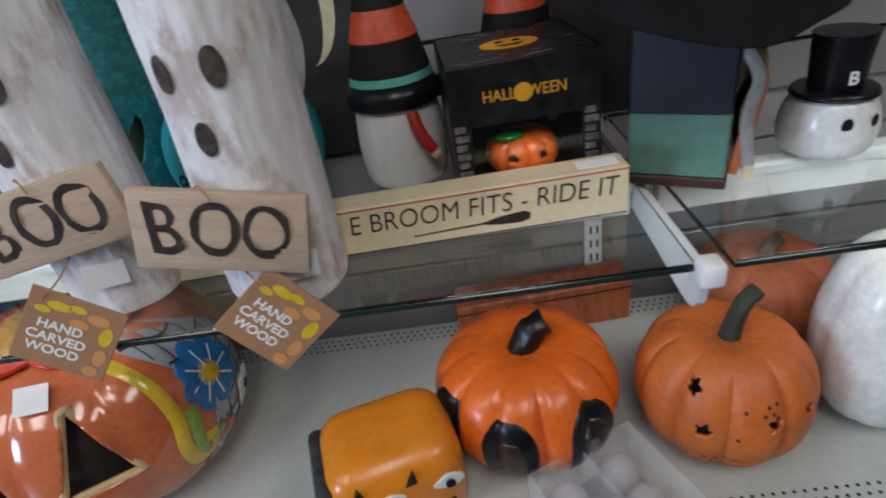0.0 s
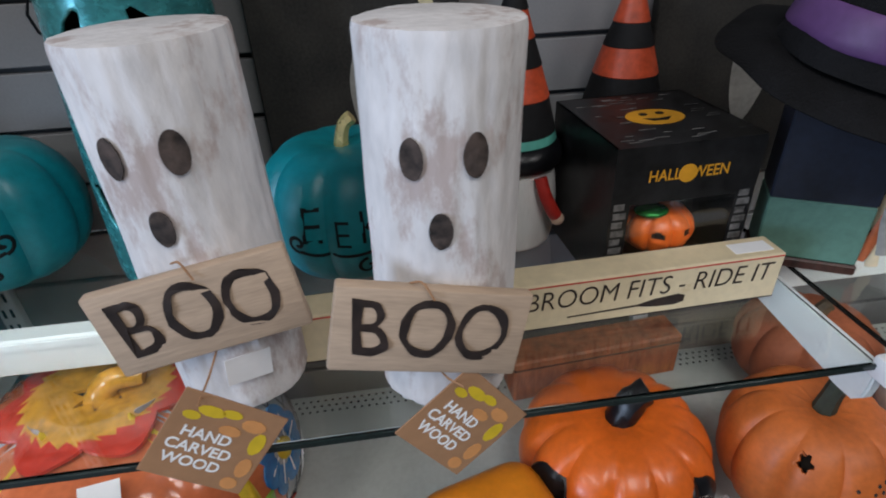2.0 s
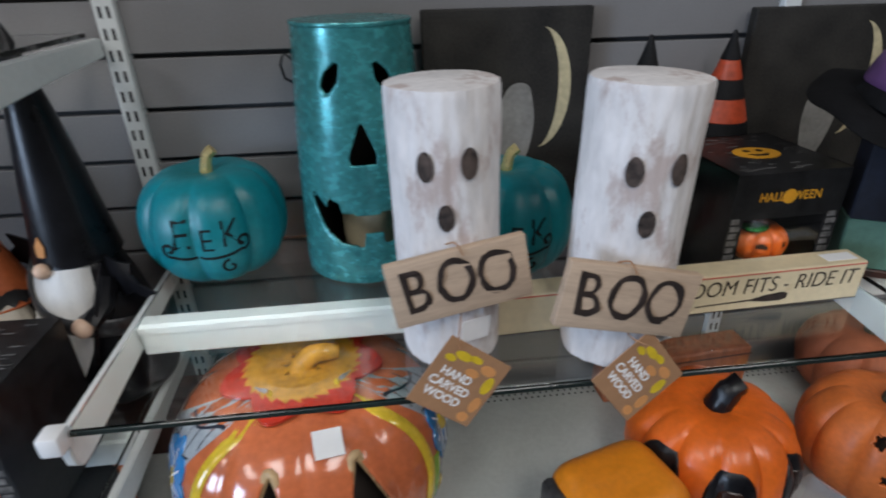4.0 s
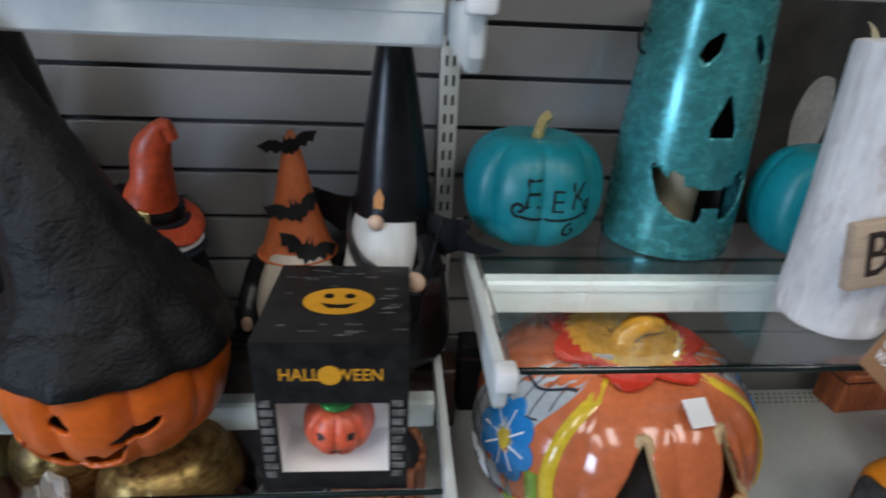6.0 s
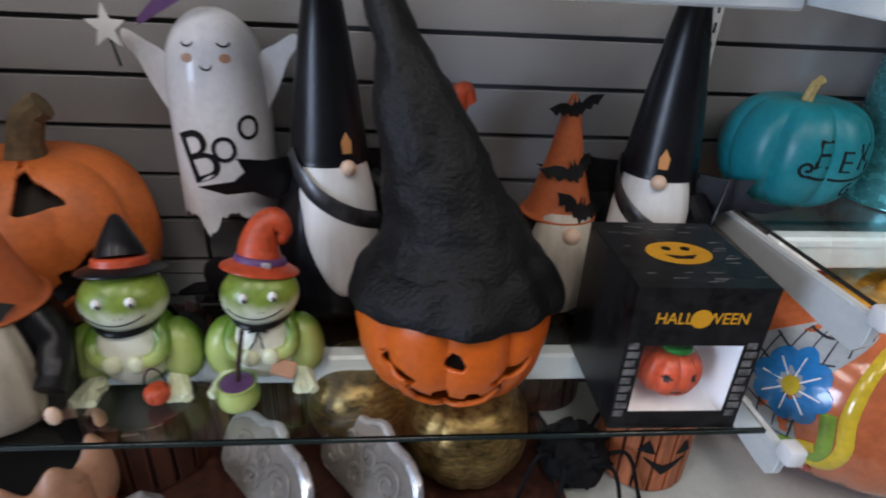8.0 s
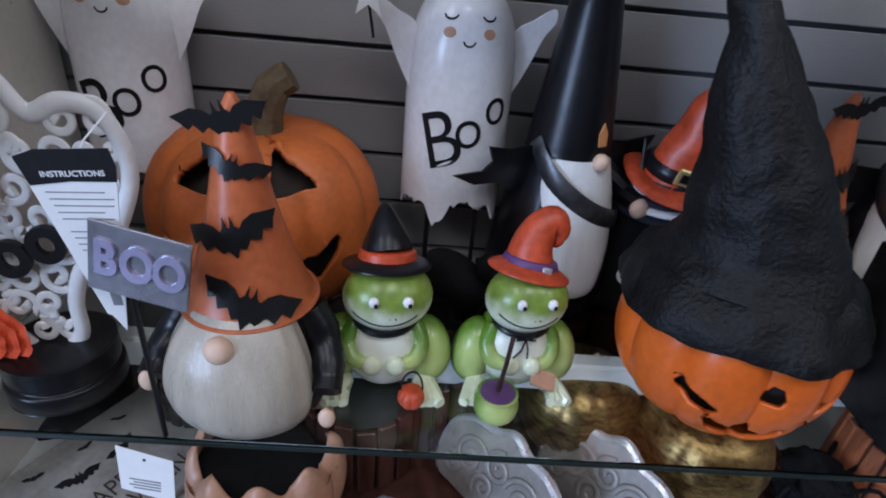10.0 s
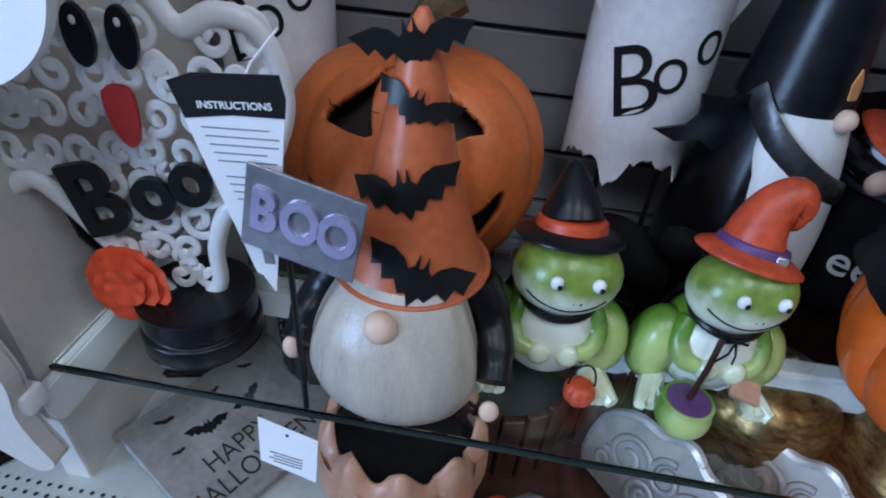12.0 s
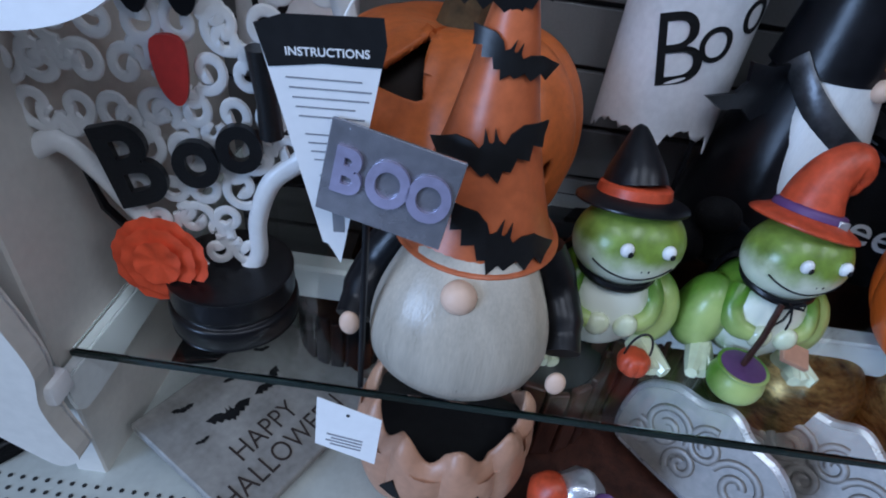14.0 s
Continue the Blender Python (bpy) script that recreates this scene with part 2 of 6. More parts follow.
# ---------------------------------------------------------------- mesh helpers
def part(name, bm, material, parent=None, label="", smooth=True):
    mats = material if isinstance(material, (list, tuple)) else [material]
    me = bpy.data.meshes.new(name)
    for f in bm.faces:
        f.smooth = smooth
    bm.normal_update()
    bm.to_mesh(me)
    bm.free()
    for k in mats:
        me.materials.append(M[k])
    if smooth:
        me.set_sharp_from_angle(angle=radians(38))
    ob = new(name, me)
    if parent is not None:
        ob.parent = parent
    if label:
        ob["label"] = label
    return ob


def thing(name, x, y, z, rz=0, label="", category="", group="", rx=0, ry=0, kind=""):
    ob = new(name)
    ob.matrix_world = pose(x, y, z, rx, ry, rz)
    ob.empty_display_size = 0.02
    return tagged(ob, label, category, group, kind)


def curve(pts, n):
    """n points along a smooth line through pts."""
    p = np.array(pts, float)
    k = len(p)
    ext = np.vstack([2 * p[0] - p[1], p, 2 * p[-1] - p[-2]])
    out = []
    for u in np.linspace(0, k - 1, n):
        i = min(int(u), k - 2)
        t = u - i
        a, b, c, d = ext[i:i + 4]
        out.append(0.5 * (2 * b + (c - a) * t + (2 * a - 5 * b + 4 * c - d) * t * t + (3 * b - a - 3 * c + d) * t ** 3))
    return np.array(out)


def loop(pts, n):
    """n points round a smooth closed line through pts."""
    p = list(pts)
    k = len(p)
    out = []
    for u in np.linspace(0, k, n, endpoint=False):
        i = int(u)
        t = u - i
        a, b, c, d = (np.array(p[(i + j) % k], float) for j in (-1, 0, 1, 2))
        out.append(0.5 * (2 * b + (c - a) * t + (2 * a - 5 * b + 4 * c - d) * t * t + (3 * b - a - 3 * c + d) * t ** 3))
    return np.array(out)


def block(x0, x1, y0, y1, z0, z1, bevel=0.002, bm=None, seg=1):
    made = bm is None
    bm = bm or bmesh.new()
    r = bmesh.ops.create_cube(bm, size=1.0)
    bmesh.ops.scale(bm, vec=(x1 - x0, y1 - y0, z1 - z0), verts=r["verts"])
    bmesh.ops.translate(bm, vec=((x0 + x1) / 2, (y0 + y1) / 2, (z0 + z1) / 2), verts=r["verts"])
    if bevel and made:
        bmesh.ops.bevel(bm, geom=bm.edges[:], offset=bevel, segments=seg, affect="EDGES", profile=0.5)
    return bm


def lathe(prof, na=64, nz=40, fn=None, smooth_prof=True, bm=None):
    """A turned shape from (radius, height) pairs, front at -y. fn(angle, z, r) gives (r, material) or None for a hole."""
    bm = bm or bmesh.new()
    pr = curve(prof, nz) if smooth_prof else np.array(prof, float)
    angs = [2 * math.pi * i / na - math.pi for i in range(na)]
    rings, marks = [], []
    for r, z in pr:
        ring, mk = [], []
        for a in angs:
            rr, mi, aa, zz = max(r, 0.0002), 0, a, z
            if fn:
                got = fn(a, z, rr)
                if got is None:
                    mi = None
                elif len(got) == 4:
                    rr, mi, aa, zz = got
                else:
                    rr, mi = got
            ring.append(bm.verts.new((rr * math.sin(aa), -rr * math.cos(aa), zz)))
            mk.append(mi)
        rings.append(ring)
        marks.append(mk)
    for j in range(len(rings) - 1):
        for i in range(na):
            k = (i + 1) % na
            ms = (marks[j][i], marks[j][k], marks[j + 1][k], marks[j + 1][i])
            if any(q is None for q in ms) or all(q == -1 for q in ms):
                continue
            f = bm.faces.new((rings[j][i], rings[j][k], rings[j + 1][k], rings[j + 1][i]))
            f.material_index = max(0, max(ms, key=ms.count))
    for v in [v for v in bm.verts if not v.link_faces]:
        bm.verts.remove(v)
    for ring, flip in ((rings[0], True), (rings[-1], False)):
        try:
            bm.faces.new(ring[::-1] if flip else ring)
        except (ValueError, ReferenceError, TypeError):
            pass
    return bm


def thicken(ob, depth):
    s = ob.modifiers.new("thickness", "SOLIDIFY")
    s.thickness, s.offset = depth, -1
    return ob


def tube(pts, rad, n=8, bm=None, closed=False, flat=1.0, up=(0, 1, 0)):
    bm = bm or bmesh.new()
    p = [Vector(q) for q in pts]
    k = len(p)
    rings = []
    for i in range(k):
        a, b = (p[i - 1], p[(i + 1) % k]) if closed else (p[max(i - 1, 0)], p[min(i + 1, k - 1)])
        t = (b - a).normalized()
        s = t.cross(Vector(up))
        if s.length < 1e-4:
            s = t.cross(Vector((1, 0.1, 0)))
        s.normalize()
        w = s.cross(t).normalized()
        r = rad[i] if hasattr(rad, "__len__") else rad
        rings.append([bm.verts.new(p[i] + s * (r * math.cos(2 * math.pi * j / n)) + w * (r * flat * math.sin(2 * math.pi * j / n))) for j in range(n)])
    for i in range(k if closed else k - 1):
        q, o = rings[i], rings[(i + 1) % k]
        for j in range(n):
            bm.faces.new((q[j], q[(j + 1) % n], o[(j + 1) % n], o[j]))
    if not closed:
        bm.faces.new(rings[0][::-1])
        bm.faces.new(rings[-1])
    return bm


def blob(x, y, z, sx, sy, sz, bm=None, u=20, v=14):
    bm = bm or bmesh.new()
    r = bmesh.ops.create_uvsphere(bm, u_segments=u, v_segments=v, radius=1.0)
    bmesh.ops.scale(bm, vec=(sx, sy, sz), verts=r["verts"])
    bmesh.ops.translate(bm, vec=(x, y, z), verts=r["verts"])
    return bm


def plate(outline, depth=0.002, cuts=0, bm=None):
    """A flat sheet from an outline in x and z that faces -y, its back at y = 0."""
    made = bm or bmesh.new()
    b2 = bmesh.new()
    vs = [b2.verts.new((q[0], 0, q[1])) for q in outline]
    f = b2.faces.new(vs)
    b2.normal_update()
    if f.normal.y > 0:
        f.normal_flip()
    if cuts:
        bmesh.ops.triangulate(b2, faces=b2.faces[:])
        for _ in range(cuts):
            bmesh.ops.subdivide_edges(b2, edges=b2.edges[:], cuts=1, use_grid_fill=True)
    r = bmesh.ops.extrude_face_region(b2, geom=b2.faces[:])
    bmesh.ops.translate(b2, vec=(0, -depth, 0), verts=[g for g in r["geom"] if isinstance(g, bmesh.types.BMVert)])
    bmesh.ops.recalc_face_normals(b2, faces=b2.faces[:])
    me = bpy.data.meshes.new("tmp")
    b2.to_mesh(me)
    b2.free()
    made.from_mesh(me)
    bpy.data.meshes.remove(me)
    return made


def lettering(text, size, depth=0.001, weight=0.0, squeeze=1.0, shear=0.0):
    """Raised letters in x and z that face -y, centred."""
    cu = bpy.data.curves.new("letters", "FONT")
    cu.body, cu.size, cu.extrude, cu.offset, cu.shear = text, size, depth / 2, weight, shear
    cu.align_x, cu.align_y, cu.resolution_u = "CENTER", "CENTER", 6
    ob = bpy.data.objects.new("letters", cu)
    me = bpy.data.meshes.new_from_object(ob)
    bm = bmesh.new()
    bm.from_mesh(me)
    bpy.data.objects.remove(ob)
    bpy.data.curves.remove(cu)
    bpy.data.meshes.remove(me)
    for v in bm.verts:
        x, y, z = v.co
        v.co = (x * squeeze, -z - depth / 2, y)
    bmesh.ops.recalc_face_normals(bm, faces=bm.faces[:])
    return bm


def wrap(bm, rad, a0=0.0, z0=0.0, lift=0.0, tilt=0.0, scale=1.0):
    """Bends a flat sheet round a turned surface of radius rad(angle, z)."""
    c, s = math.cos(tilt), math.sin(tilt)
    for v in bm.verts:
        x, y, z = v.co
        x, z = scale * (x * c - z * s), scale * (x * s + z * c)
        zz = z0 + z
        a = a0 + x / max(rad(a0, z0), 0.01)
        r = rad(a, zz) - y + lift
        v.co = (r * math.sin(a), -r * math.cos(a), zz)
    bmesh.ops.recalc_face_normals(bm, faces=bm.faces[:])
    return bm


def move(bm, x=0, y=0, z=0, rx=0, ry=0, rz=0, s=1.0):
    bm.transform(pose(x, y, z, rx, ry, rz) @ Matrix.Scale(s, 4))
    return bm


def inside(poly, x, z):
    hit = False
    for i in range(len(poly)):
        (x1, z1), (x2, z2) = poly[i - 1], poly[i]
        if (z1 > z) != (z2 > z) and x < (x2 - x1) * (z - z1) / (z2 - z1) + x1:
            hit = not hit
    return hit


def cut(poly, x, z, reach):
    """Inside an opening: None, or the nearest point of its edge where that is within reach. Outside: False."""
    if not inside(poly, x, z):
        return False
    best = None
    for i in range(len(poly)):
        (x1, z1), (x2, z2) = poly[i - 1], poly[i]
        d = (x2 - x1) ** 2 + (z2 - z1) ** 2 or 1e-12
        u = min(1, max(0, ((x - x1) * (x2 - x1) + (z - z1) * (z2 - z1)) / d))
        px, pz = x1 + u * (x2 - x1), z1 + u * (z2 - z1)
        dist = math.hypot(px - x, pz - z)
        if best is None or dist < best[0]:
            best = (dist, px, pz)
    return best[1:] if best[0] < reach else None


def crumple(bm, amount, scale, seed=0.0):
    for v in bm.verts:
        v.co += noise.noise_vector(v.co * scale + Vector((seed, 0, 0))) * amount
    return bm


def oval(w, h, n=20, cx=0, cz=0):
    return [(cx + w * math.cos(2 * math.pi * i / n), cz + h * math.sin(2 * math.pi * i / n)) for i in range(n)]


def star(r, n=5, inner=0.42, turn=0.0):
    return [((r if i % 2 == 0 else r * inner) * math.sin(math.pi * i / n + turn), (r if i % 2 == 0 else r * inner) * math.cos(math.pi * i / n + turn)) for i in range(2 * n)]


BAT = [(0, 0.12), (0.04, 0.14), (0.08, 0.3), (0.12, 0.14), (0.2, 0.08), (0.32, 0.18), (0.55, 0.24), (0.78, 0.2), (1.0, 0.16), (0.86, 0.04), (0.76, -0.1), (0.62, -0.02), (0.5, -0.18), (0.34, -0.1), (0.2, -0.24), (0.1, -0.2), (0, -0.34)]
BAT = [(x, z) for x, z in BAT] + [(-x, z) for x, z in BAT[-2:0:-1]]


def bat(w):
    return [(x * w, z * w * 1.3) for x, z in BAT]


class Gourd:
    """The ribbed, turned surface of a pumpkin."""

    def __init__(self, r, h, ribs=10, depth=0.1, flat=0.75, dimple=0.12, phase=0.0):
        self.ribs, self.depth, self.phase = ribs, depth, phase
        self.prof = []
        for i in range(33):
            th = math.pi * i / 32
            rr = r * math.sin(th) ** flat if 0 < i < 32 else 0.004
            z = h * (0.5 - 0.5 * math.cos(th))
            if th > 1.6:
                z -= dimple * h * (1 - rr / r) ** 2
            else:
                z += 0.05 * h * (1 - rr / r) ** 2
            self.prof.append((rr, z))
        top = max(range(33), key=lambda i: self.prof[i][1])
        self.zs, self.rs = [q[1] for q in self.prof[:top + 1]], [q[0] for q in self.prof[:top + 1]]
        self.top = self.prof[-1][1]

    def rib(self, a):
        return 1 - self.depth * (1 - abs(math.sin(self.ribs * a / 2 + self.phase))) ** 2.2

    def rad(self, a, z):
        return float(np.interp(z, self.zs, self.rs)) * self.rib(a)

    def mesh(self, na=120, nz=56, holes=(), rim=0.0, marks=()):
        """holes: (outline in metres, angle, height); marks: (outline, angle, height, material, sink)."""
        step = 1.5 * max(max(self.rs) * 2 * math.pi / na, (self.zs[-1] - self.zs[0]) * 1.6 / nz)

        def fn(a, z, r):
            out = r * self.rib(a)
            for poly, a0, z0 in holes:
                ref = max(self.rad(a0, z0), 0.01)
                x = (a - a0) * ref
                if abs(x) < 2 * ref and r > 0.02:
                    got = cut(poly, x, z - z0, step)
                    if got is None:
                        return None
                    if got:
                        a2, z2 = a0 + got[0] / ref, z0 + got[1]
                        return self.rad(a2, z2), -1, a2, z2
            for poly, a0, z0, mi, sink in marks:
                x = (a - a0) * max(self.rad(a0, z0), 0.01)
                if inside(poly, x, z - z0) and r > 0.02:
                    return out - sink, mi
            return out, 0
        return lathe(self.prof, na, nz, fn)


def stem(h, r0, r1, lean=(0.01, 0.0), n=7, twist=0.5):
    bm = bmesh.new()
    pts = curve([(0, 0, -0.006), (lean[0] * 0.2, lean[1] * 0.2, h * 0.4), (lean[0] * 0.6, lean[1] * 0.6, h * 0.8), (lean[0] * 1.3, lean[1] * 1.3, h)], 10)
    tube(pts, [r0 * 1.4, r0 * 1.1, r0, r0 * 0.92, r0 * 0.9, r0 * 0.88, r0 * 0.88, r1, r1 * 1.05, r1], n, bm)
    return bm

# ---------------------------------------------------------------- the shop round the shelves
WALL, RAIL_Y, FRONT = 0.82, 0.576, 0.39
U_LEFT, U_MID, U_RIGHT = -2.08, -0.785, 0.215
Z_B, Z_A, Z_UP, Z_DECK = 1.192, 1.006, 1.515, 0.83


def structure(name, bm, material, label, smooth=False):
    return tagged(part(name, bm, material, None, "", smooth), label, name.split("_")[0], "", "structure")


structure("floor", block(-4.6, 3.0, -2.7, 0.95, -0.1, 0.0, 0), "floor", "worn pale vinyl shop floor")
structure("ceiling", block(-4.6, 3.0, -2.7, 0.95, 3.0, 3.1, 0), "ceiling", "off-white tiled shop ceiling")
wall_back = structure("wall_north", block(-4.6, 3.0, WALL + 0.014, 0.95, 0, 3.0, 0), "groove", "slatted shop wall of grey laminate boards with dark grooves")
structure("wall_south", block(-4.6, 3.0, -2.8, -2.7, 0, 3.0, 0), "plaster", "plain painted shop wall across the aisle")
structure("wall_east", block(3.0, 3.1, -2.8, 0.95, 0, 3.0, 0), "plaster", "plain painted shop wall at the aisle end")
west = bmesh.new()
for b in ((-2.8, -2.75, 0, 3.0), (-1.1, 0.95, 0, 3.0), (-2.75, -1.1, 0, 0.9), (-2.75, -1.1, 2.5, 3.0)):
    block(-4.7, -4.6, b[0], b[1], b[2], b[3], 0, west)
structure("wall_west", west, "plaster", "plain painted shop wall with a daylight window")

# slats of the back wall, one board to each 76 mm
S, GAP = 0.0762, 0.007
slat_mesh = {}
for x0, x1 in ((-3.3, U_LEFT - 0.014), (U_LEFT + 0.014, U_MID - 0.014), (U_MID + 0.014, U_RIGHT - 0.014), (U_RIGHT + 0.014, 1.25)):
    key = round(x1 - x0, 3)
    for k in range(-18, 12):
        zc = 1.404 + S * k + S / 2
        if key not in slat_mesh:
            ob = part("slat", block(-key / 2, key / 2, 0, 0.013, -S / 2 + GAP / 2, S / 2 - GAP / 2, 0.0012), "slat", wall_back, "", False)
            slat_mesh[key] = ob.data
        else:
            ob = new("slat", slat_mesh[key])
            ob.parent = wall_back
        ob.location = ((x0 + x1) / 2, WALL, zc)

# slotted uprights
for ux in (U_LEFT, U_MID, U_RIGHT):
    up = thing("upright", ux, WALL, 0.0, label="white slotted steel shelf upright on the slatted wall", category="upright", group="shelf uprights", kind="structure")
    part("post", block(-0.014, 0.014, -0.012, 0.012, 0.02, 2.3, 0.0015), "white_metal", up, smooth=False)
    slots = bmesh.new()
    for k in range(34):
        for sx in (-0.0055, 0.0055):
            block(sx - 0.002, sx + 0.002, -0.0126, -0.0118, 0.72 + k * 0.028, 0.735 + k * 0.028, 0, slots)
    part("slot", slots, "hole", up, "dark punched slots", False)


def bracket(x, z, front=FRONT, depth=0.05, label="white steel glass-shelf bracket with a plastic cap"):
    b = thing("shelf_bracket", x, WALL - 0.012, z, label=label, category="bracket", group="shelf brackets")
    n = WALL - 0.012 - front
    out = [(0, 0), (0, -depth * 0.5), (n * 0.3, -depth * 0.62), (n - 0.03, -depth), (n - 0.012, -depth * 0.98), (n - 0.002, -depth * 0.75), (n, -depth * 0.5), (n, 0)]
    bm = plate([(q, w - 0.001) for q, w in out], 0.012)
    bmesh.ops.bevel(bm, geom=[e for e in bm.edges if e.calc_face_angle(0) > 1.2], offset=0.002, segments=2, affect="EDGES")
    move(bm, x=0.006, rz=-90)
    part("arm", bm, "white_metal", b, smooth=False)
    part("end_cap", move(block(-0.011, 0.011, -0.018, 0.006, -0.012, 0.012, 0.004, seg=2), y=-n, z=0.003), "white_plastic", b, "white plastic end cap")
    return b


def glass_shelf(x0, x1, z, front=FRONT, label="clear glass shelf with a dark green edge"):
    s = thing("glass_shelf", (x0 + x1) / 2, RAIL_Y, z, label=label, category="glass shelf", group="glass shelves")
    w = (x1 - x0) / 2
    pane = part("pane", block(-w, w, front - RAIL_Y + 0.003, WALL - 0.016 - RAIL_Y, -0.006, 0, 0.0006), "glass", s, smooth=False)
    pane.visible_shadow = False
    part("edge", block(-w, w, front - RAIL_Y - 0.001, front - RAIL_Y + 0.002, -0.0062, 0.0002, 0.0008), "edge", s, "dark polished glass edge", False)
    return s


def cross_rail(x0, x1, z, h=0.046):
    s = thing("shelf_rail", (x0 + x1) / 2, RAIL_Y, z - 0.0065 - h, label="white steel rail under the glass shelf", category="shelf rail", group="shelf rails")
    w = (x1 - x0) / 2
    bm = block(-w, w, -0.004, 0.022, 0, h, 0.003)
    part("rail", bm, "white_metal", s, smooth=False)
    part("lip", block(-w, w, -0.0065, -0.0041, h * 0.72, h - 0.002, 0.0008), "white_metal", s, smooth=False)
    return s


glass_shelf(U_MID + 0.034, U_RIGHT - 0.016, Z_B)
glass_shelf(U_LEFT + 0.05, U_MID - 0.022, Z_A, 0.418)
glass_shelf(U_LEFT + 0.05, U_MID - 0.03, Z_UP)
cross_rail(U_MID + 0.034, U_RIGHT - 0.016, Z_B)
cross_rail(U_LEFT + 0.05, U_MID - 0.022, Z_A)
cross_rail(U_LEFT + 0.05, U_MID - 0.03, Z_UP)
for bx, bz in ((U_MID + 0.026, Z_B), (U_RIGHT - 0.008, Z_B), (U_LEFT + 0.055, Z_A), (U_MID - 0.012, Z_A), (U_LEFT + 0.055, Z_UP), (U_MID - 0.02, Z_UP)):
    bracket(bx, bz - 0.0065)
# next bay on the far side
glass_shelf(U_RIGHT + 0.016, 1.2, Z_B - 0.002)
cross_rail(U_RIGHT + 0.016, 1.2, Z_B - 0.002)

# beige end panel
panel = structure("panel_end", block(U_LEFT + 0.012, U_LEFT + 0.044, 0.408, WALL - 0.014, 0.0, 2.2, 0.002), "panel", "beige laminate end panel of the shelf bay")



def die_cut_board(x, z, outline, label):
    t = thing("die_cut_board", x, 0.385, z, 0, label, "board")
    part("core", plate([tuple(q) for q in loop(outline, 70)], 0.02), "panel", t, "beige cut edge", False)
    part("face", move(plate([tuple(q) for q in loop(outline, 70)], 0.002), y=-0.0022), "white_plastic", t, "white lacquered face", False)


# white shaped board on the front edge of the end panel
die_cut_board(-2.06, 0.92, [(0.04, 0.0), (0.05, 0.014), (0.042, 0.045), (0.038, 0.08), (0.046, 0.12), (0.04, 0.16), (0.024, 0.23), (0.03, 0.29), (0.012, 0.37), (-0.05, 0.37), (-0.052, 0.24), (-0.03, 0.2), (-0.034, 0.15), (-0.06, 0.12), (-0.06, 0.06), (-0.03, 0.045), (0.006, 0.012), (0.026, -0.004)], "white die-cut wooden board with a wavy edge")
wb = thing("display_board", -1.988, 0.392, 1.292, 0, "large white rounded display board on the end panel", "board")
part("board", plate([tuple(q) for q in loop([(-0.1, 0.04), (-0.06, 0.008), (0.0, -0.004), (0.055, 0.003), (0.095, 0.026), (0.115, 0.06), (0.122, 0.11), (0.122, 0.2), (0.11, 0.3), (0.0, 0.32), (-0.1, 0.3), (-0.12, 0.16)], 90)], 0.008), "white_plastic", wb, smooth=False)

# perforated steel deck
deck = thing("steel_deck", -0.9, 0.6, Z_DECK - 0.03, label="white perforated steel base shelf", category="steel shelf")
part("tray", block(-1.5, 2.0, -0.3, 0.2, 0, 0.03, 0.003), "deck", deck, smooth=False)
holes = bmesh.new()
for row, yy in enumerate((-0.232, -0.22, -0.208, 0.16, 0.172, 0.184)):
    for k in range(260):
        r = bmesh.ops.create_circle(holes, cap_ends=True, segments=6, radius=0.0026)
        bmesh.ops.translate(holes, vec=(-1.45 + 0.0125 * k + (0.006 if row % 2 else 0), yy, 0.0306), verts=r["verts"])
tagged(part("perforation", holes, "hole", deck, "rows of punched holes", False), kind="stuff")
part("support", block(-1.5, 2.0, -0.27, 0.19, -0.82, -0.002, 0.003), "white_metal", deck, smooth=False)

# ---------------------------------------------------------------- things on the upper glass shelf
def spiral(cx, cz, r, turns, start, n=16, sign=1):
    return [(cx + r * (1 - 0.8 * t) * math.cos(start + sign * 2 * math.pi * turns * t), cz + r * (1 - 0.8 * t) * math.sin(start + sign * 2 * math.pi * turns * t)) for t in np.linspace(0, 1, n)]


def ribbon(pts, w, depth=0.0012):
    """A painted line in x and z as a flat raised strip."""
    return tube([(x, -depth * 0.3, z) for x, z in pts], w, 6, None, False, 0.35, (0, 1, 0))


def teal_pumpkin(x, y, z, rz, s):
    t = thing("teal_pumpkin", x, y, z, rz, "teal painted pumpkin with black swirl lettering and gold stem", "pumpkin", "teal pumpkins")
    g = Gourd(0.099 * s, 0.163 * s, 8, 0.1, 0.62, 0.1, 0.6)
    part("body", g.mesh(112, 48), "teal", t)
    part("stem", move(stem(0.036 * s, 0.0085 * s, 0.0075 * s, (0.012, 0)), z=g.top - 0.004), "gold", t, "shiny gold stem")
    lo = 0.083 * s
    for ch, dx, dz, sz in (("E", -0.032, 0.012, 0.058), ("E", 0.002, 0.004, 0.044), ("K", 0.034, 0.01, 0.052)):
        part("letter", wrap(lettering(ch, sz * s, 0.0008, -0.0006, 0.9), g.rad, dx * s / (0.1 * s), lo + dz * s, 0.0005), "black_matte", t, "black painted letter")
    line = [(-0.046, -0.016), (-0.02, -0.02), (0.02, -0.019), (0.045, -0.013)]
    swirls = [curve(line, 14), spiral(-0.047, -0.006, 0.011, 1.1, -1.6, 16, -1), spiral(0.046, -0.003, 0.012, 1.1, -1.6, 16, 1), spiral(0.026, -0.037, 0.012, 1.0, 1.6, 16, 1)]
    for q in swirls:
        part("swirl", wrap(ribbon([(a * s, b * s) for a, b in q], 0.0021 * s), g.rad, 0, lo, 0.0003), "black_matte", t, "black painted swirl")


